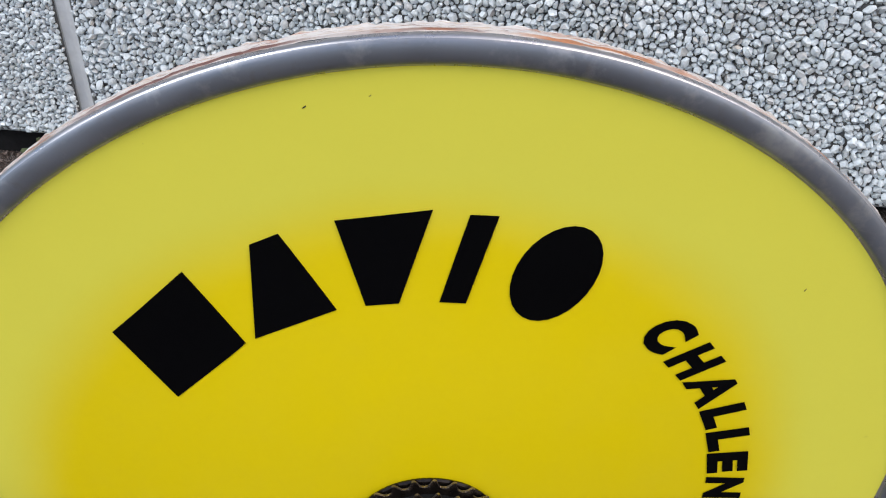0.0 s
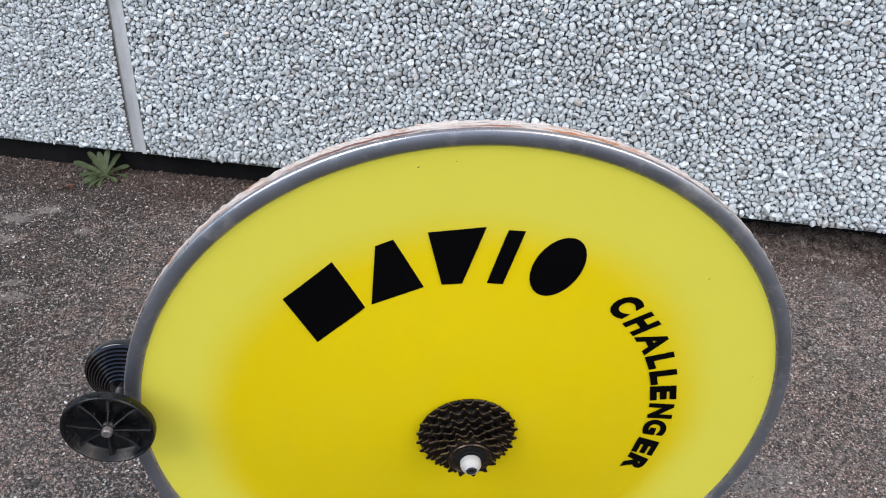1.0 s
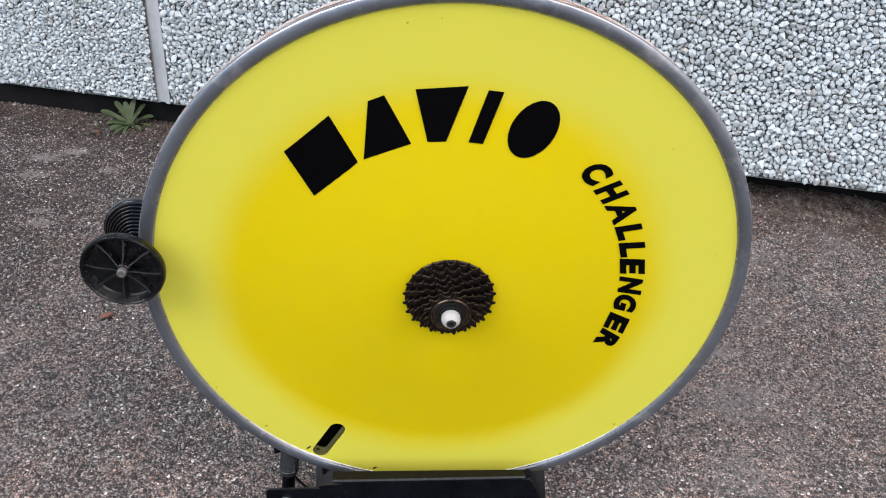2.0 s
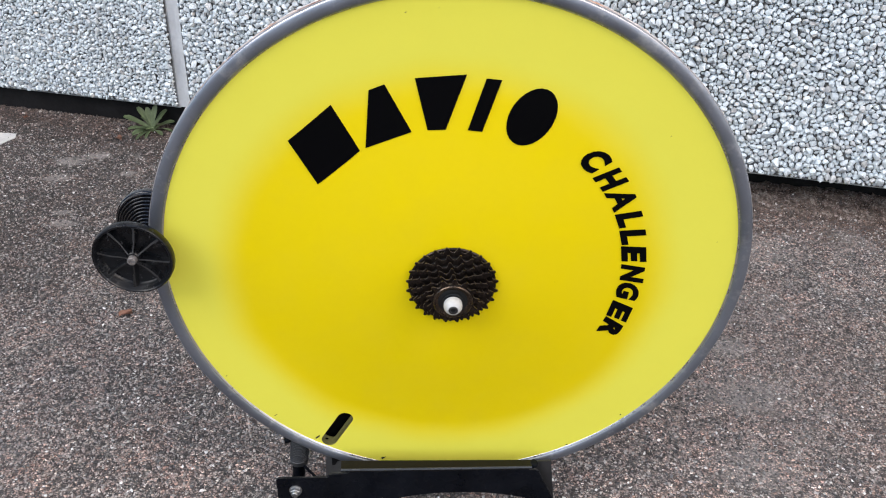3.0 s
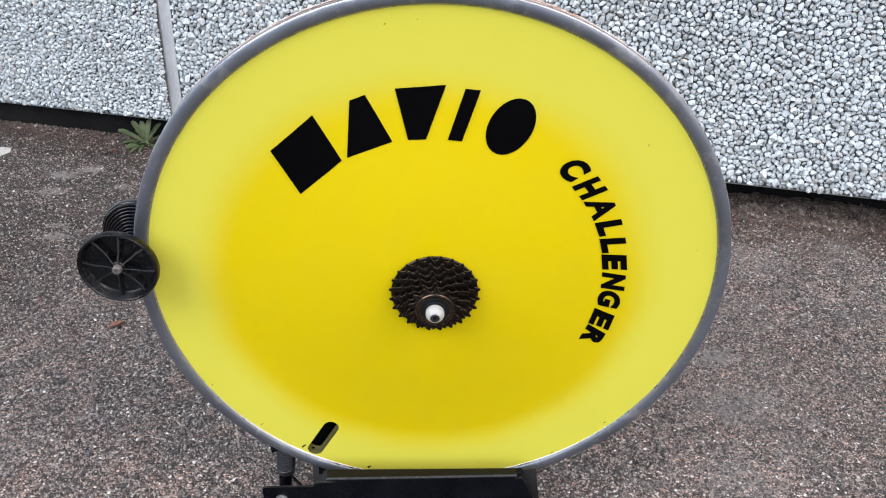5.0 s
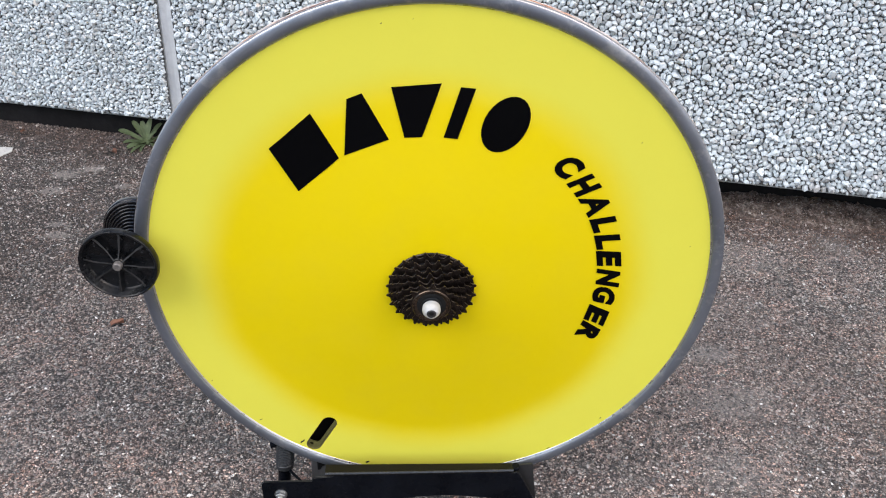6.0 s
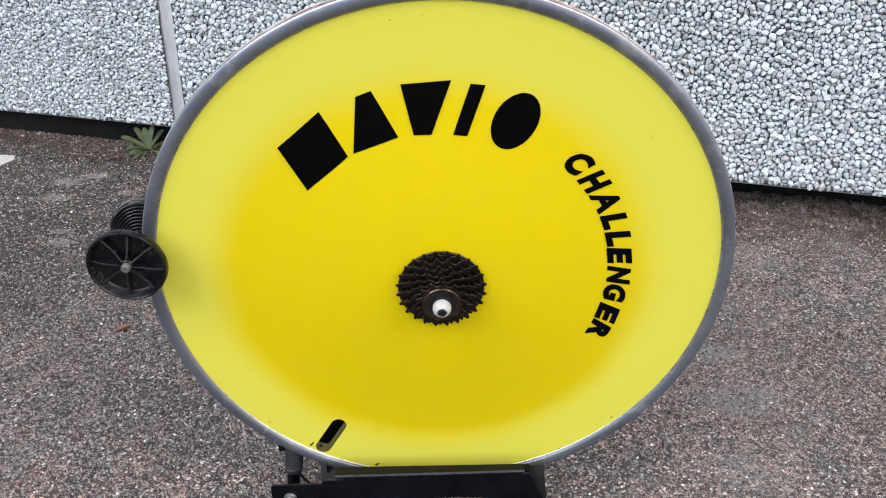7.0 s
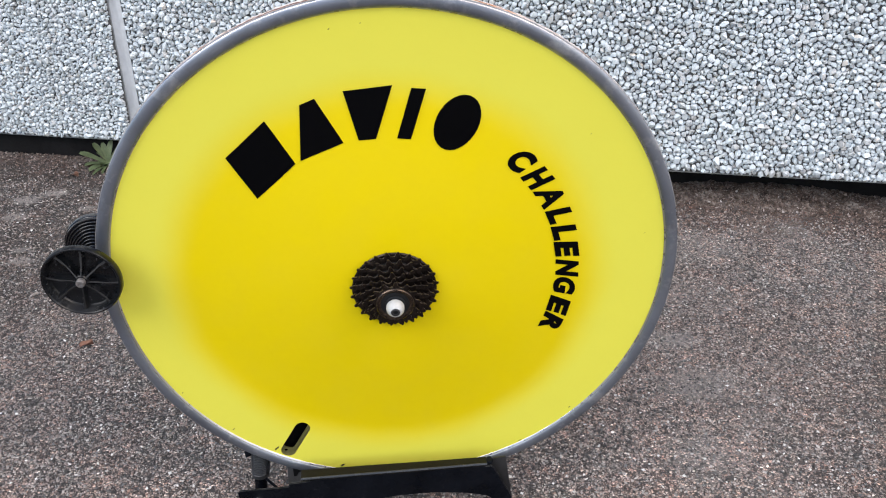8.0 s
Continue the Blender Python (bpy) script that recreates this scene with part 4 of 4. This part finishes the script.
for p, q in zip(rows, rows[1:]):
    for i in range(4):
        bm.faces.new((p[i], p[i + 1], q[i + 1], q[i]))
bmesh.ops.solidify(bm, geom=bm.faces[:], thickness=0.0005)
dry = part("dead_leaf", bm, DRY_LEAF, m=pose(-0.523, 0.742, 0.0005, 0, 0, 25) @ Matrix.Scale(0.82, 4))
tagged(dry, "curled brown dead leaf lying on the asphalt", "leaf", "dead leaves")
copy_thing(dry, pose(-0.742, 1.425, 0.0005, 8, 0, -50))
copy_thing(dry, pose(-1.005, 1.545, 0.0005, -6, 4, 80) @ Matrix.Scale(0.7, 4))

for n_flake, (x, y, sx, sy, turn) in enumerate(((0.365, 0.640, 0.012, 0.006, 40), (0.352, 0.668, 0.008, 0.005, -30))):
    rnd = random.Random(20 + n_flake)
    out = []
    for i in range(7):
        a = 2 * math.pi * i / 7
        q = rnd.uniform(0.65, 1.05)
        out.append((sx * q * math.cos(a), sy * q * math.sin(a)))
    flake = part("paint_flake", slab(out, -0.0022, 0.0, 0.0003), FLAKE, m=pose(x, y, 0.0, -90, 0, turn), smooth=30)
    tagged(flake, "pale flat paint flake stuck to the asphalt", "flake", "flakes on the asphalt")
slip = part("paper_scrap", slab([(0.062, 0.012), (0.069, -0.010), (0.050, -0.045), (0.006, -0.062), (-0.052, -0.050), (-0.060, 0.018), (0.0, 0.020)], -0.0018, 0.0, 0.0003), FLAKE, m=pose(-1.053, 1.439, 0.0, -90, 0, 0), smooth=30)
tagged(slip, "pale flat scrap of paper lying on the asphalt", "paper scrap")

# a low bank of washed-in dirt under the panels
def bank_lift(x, y):
    t = min(1.0, max(0.0, (y + 0.034) / 0.124))
    wave = noise.noise(Vector((x * 7, y * 9, 0.3)))
    h = (0.002 + 0.020 * min(1, max(0, x + 0.2))) * (0.65 + 0.9 * wave) * t ** 1.3
    h += (0.0040 * noise.noise(Vector((x * 55, y * 55, 1))) + 0.0034 * noise.noise(Vector((x * 140, y * 140, 5))) + 0.0022 * noise.noise(Vector((x * 310, y * 310, 2)))) * min(1, 3 * t)
    return h - 0.0024 * (1 - t)


bm = bmesh.new()
rows = []
for i in range(1150):
    x = -1.6 + 3.1 * i / 1149
    rows.append([bm.verts.new((x, -0.034 + 0.124 * j / 22, bank_lift(x, -0.034 + 0.124 * j / 22))) for j in range(23)])
for p, q in zip(rows, rows[1:]):
    for j in range(22):
        bm.faces.new((p[j], q[j], q[j + 1], p[j + 1]))
bank = part("dirt_bank", bm, BANK, m=WALL)
tagged(bank, "brown washed-in dirt and dead moss under the wall", "dirt", kind="stuff")

# loose chippings and the dirt at the wall's foot: too many to count
stones = [pebble_mesh(40 + i, 1) for i in range(4)]
octa = (np.array([(1, 0, 0), (-1, 0, 0), (0, 1, 0), (0, -1, 0), (0, 0, 1), (0, 0, -1)], float), np.array([(0, 2, 4), (2, 1, 4), (1, 3, 4), (3, 0, 4), (2, 0, 5), (1, 2, 5), (3, 1, 5), (0, 3, 5)]))
chips = []
for i in range(6):
    rnd = random.Random(60 + i)
    chips.append((octa[0] * np.array([[rnd.uniform(0.6, 1.2)] for _ in range(6)]), octa[1]))
rnd = random.Random(8)
rows, white = [], []
for _ in range(110000):
    y = 0.10 + 1.45 * rnd.random() ** 0.8
    x = rnd.uniform(-0.45 - 0.52 * y, 0.45 + 0.52 * y)
    if y > 1.29 - 0.2864 * x - (0.16 * rnd.random() if x < 0 else 0.05 * rnd.random()) or rnd.random() > 0.86 + 0.14 * noise.noise(Vector((x * 9, y * 9, 4))) * 3:
        continue
    s = 0.0011 + 0.0018 * rnd.random() ** 1.8
    rows.append((rnd.randrange(6), turn3(rnd.uniform(-0.8, 0.8), rnd.uniform(-0.8, 0.8), rnd.uniform(0, 6.3), (s * rnd.uniform(0.9, 2.1), s * rnd.uniform(0.6, 1.0), s * rnd.uniform(0.7, 1.1))), np.array((x, y, 0.0002))))
for _ in range(900):
    y = 0.10 + 1.30 * rnd.random() ** 0.8
    x = rnd.uniform(-0.45 - 0.52 * y, 0.45 + 0.52 * y)
    s = 0.0014 + 0.0016 * rnd.random() ** 2
    white.append((rnd.randrange(6), turn3(rnd.uniform(-0.4, 0.4), rnd.uniform(-0.4, 0.4), rnd.uniform(0, 6.3), (s * rnd.uniform(1.0, 1.5), s, s * 0.6)), np.array((x, y, 0.0006))))
whites = new("white_chippings", many("white_chippings", chips, white, WHITE_CHIP, False))
tagged(whites, "sparse white quartz chippings in the asphalt", "chippings", kind="stuff")
chippings = new("asphalt_chippings", many("asphalt_chippings", chips, rows, CHIP, False))
tagged(chippings, "worn stone chippings standing out of the asphalt", "chippings", kind="stuff")
rows = []
for _ in range(20000):
    x = rnd.uniform(-1.35, 1.2)
    off = rnd.uniform(-0.11, 0.085) if rnd.random() < 0.4 else rnd.gauss(0.0, 0.030)
    if off > 0.088 or off < -0.14:
        continue
    s = 0.0011 + 0.0036 * rnd.random() ** 3
    p = WALL @ Vector((x, off, max(0.0, bank_lift(x, off)) + s * 0.2))
    rows.append((rnd.randrange(6), turn3(rnd.uniform(-1, 1), rnd.uniform(-1, 1), rnd.uniform(0, 6.3), (s * rnd.uniform(0.8, 1.7), s * 0.8, s * 0.6)), np.array(p[:])))
dirt = new("wall_foot_dirt", many("wall_foot_dirt", chips, rows, SOIL, False))
tagged(dirt, "brown grit and moss gathered at the foot of the wall", "dirt", kind="stuff")

# ---- the pebbles of the wall, last ----
def clear(x, z):
    return abs(x - joint_x(-0.6135, z)) - GAP - 0.004


shapes = [pebble_mesh(i, 1) for i in range(14)]
for panel, x0, x1, seed in ((panels[1], -1.62, -0.60, 3), (panels[2], -0.62, 1.32, 4)):
    area = (x1 - x0) * (BAND - 0.06)
    spots = scatter(x0, x1, 0.05, BAND - 0.004, [(r * (0.86 if seed == 3 else 1.0), int(n * area)) for r, n in ((0.0066, 1500), (0.0057, 9000), (0.0049, 30000), (0.0041, 65000), (0.0033, 90000), (0.0026, 25000))], seed,
                    lambda x: foot_z(x) + 0.006, clear)
    rnd = random.Random(seed + 30)
    cells = {}
    for p in spots:
        cells.setdefault((int(p[0] // 0.02), int(p[1] // 0.02)), []).append(p)
    rows, made = [], 0
    for x, z, q in spots:
        m3 = turn3(rnd.uniform(-0.5, 0.5), rnd.uniform(0, 6.3), rnd.uniform(-0.5, 0.5), (q * rnd.uniform(1.5, 2.35), q * rnd.uniform(1.1, 1.7), q * rnd.uniform(1.1, 1.55)))
        y = q * rnd.uniform(-1.0, 0.0)
        # each stone is pressed flat where it meets its neighbours
        v = shapes[rnd.randrange(14)][0] @ m3.T
        i, j = int(x // 0.02), int(z // 0.02)
        for di in (-1, 0, 1):
            for dj in (-1, 0, 1):
                for px, pz, pq in cells.get((i + di, j + dj), ()):
                    dx, dz = px - x, pz - z
                    d = math.hypot(dx, dz)
                    if 0 < d < 0.026:
                        dx, dz = dx / d, dz / d
                        over = np.maximum(v[:, 0] * dx + v[:, 2] * dz - (d * q / (q + pq) - 0.0005), 0)
                        v[:, 0] -= 0.62 * over * dx
                        v[:, 2] -= 0.62 * over * dz
        v[:, 2] = np.maximum(v[:, 2], foot_z(x) + 0.0045 - z)
        side = x - joint_x(-0.6135, z)
        room = abs(side) - GAP - 0.0015
        v[:, 0] = np.maximum(v[:, 0], -room) if side > 0 else np.minimum(v[:, 0], room)
        if made < 300 and seed == 4 and 0.60 < x < 0.98 and z < 0.20:
            me = bpy.data.meshes.new("pebble")
            me.from_pydata(v.tolist(), [], shapes[0][1].tolist())
            me.polygons.foreach_set("use_smooth", [True] * len(me.polygons))
            me.set_sharp_from_angle(angle=radians(40))
            me.materials.append(PEBBLE_ONE)
            stone = new("pebble", me)
            stone.parent = panel
            stone.location = (x, y, z)
            made += 1
        else:
            rows.append((v + np.array((x, y, z)), shapes[0][1]))
    rest = new("pebbles", many("pebbles", rows, [(k, np.eye(3), np.zeros(3)) for k in range(len(rows))], PEBBLE))
    rest.data.set_sharp_from_angle(angle=radians(40))
    rest.parent = panel
    tagged(rest, kind="stuff")
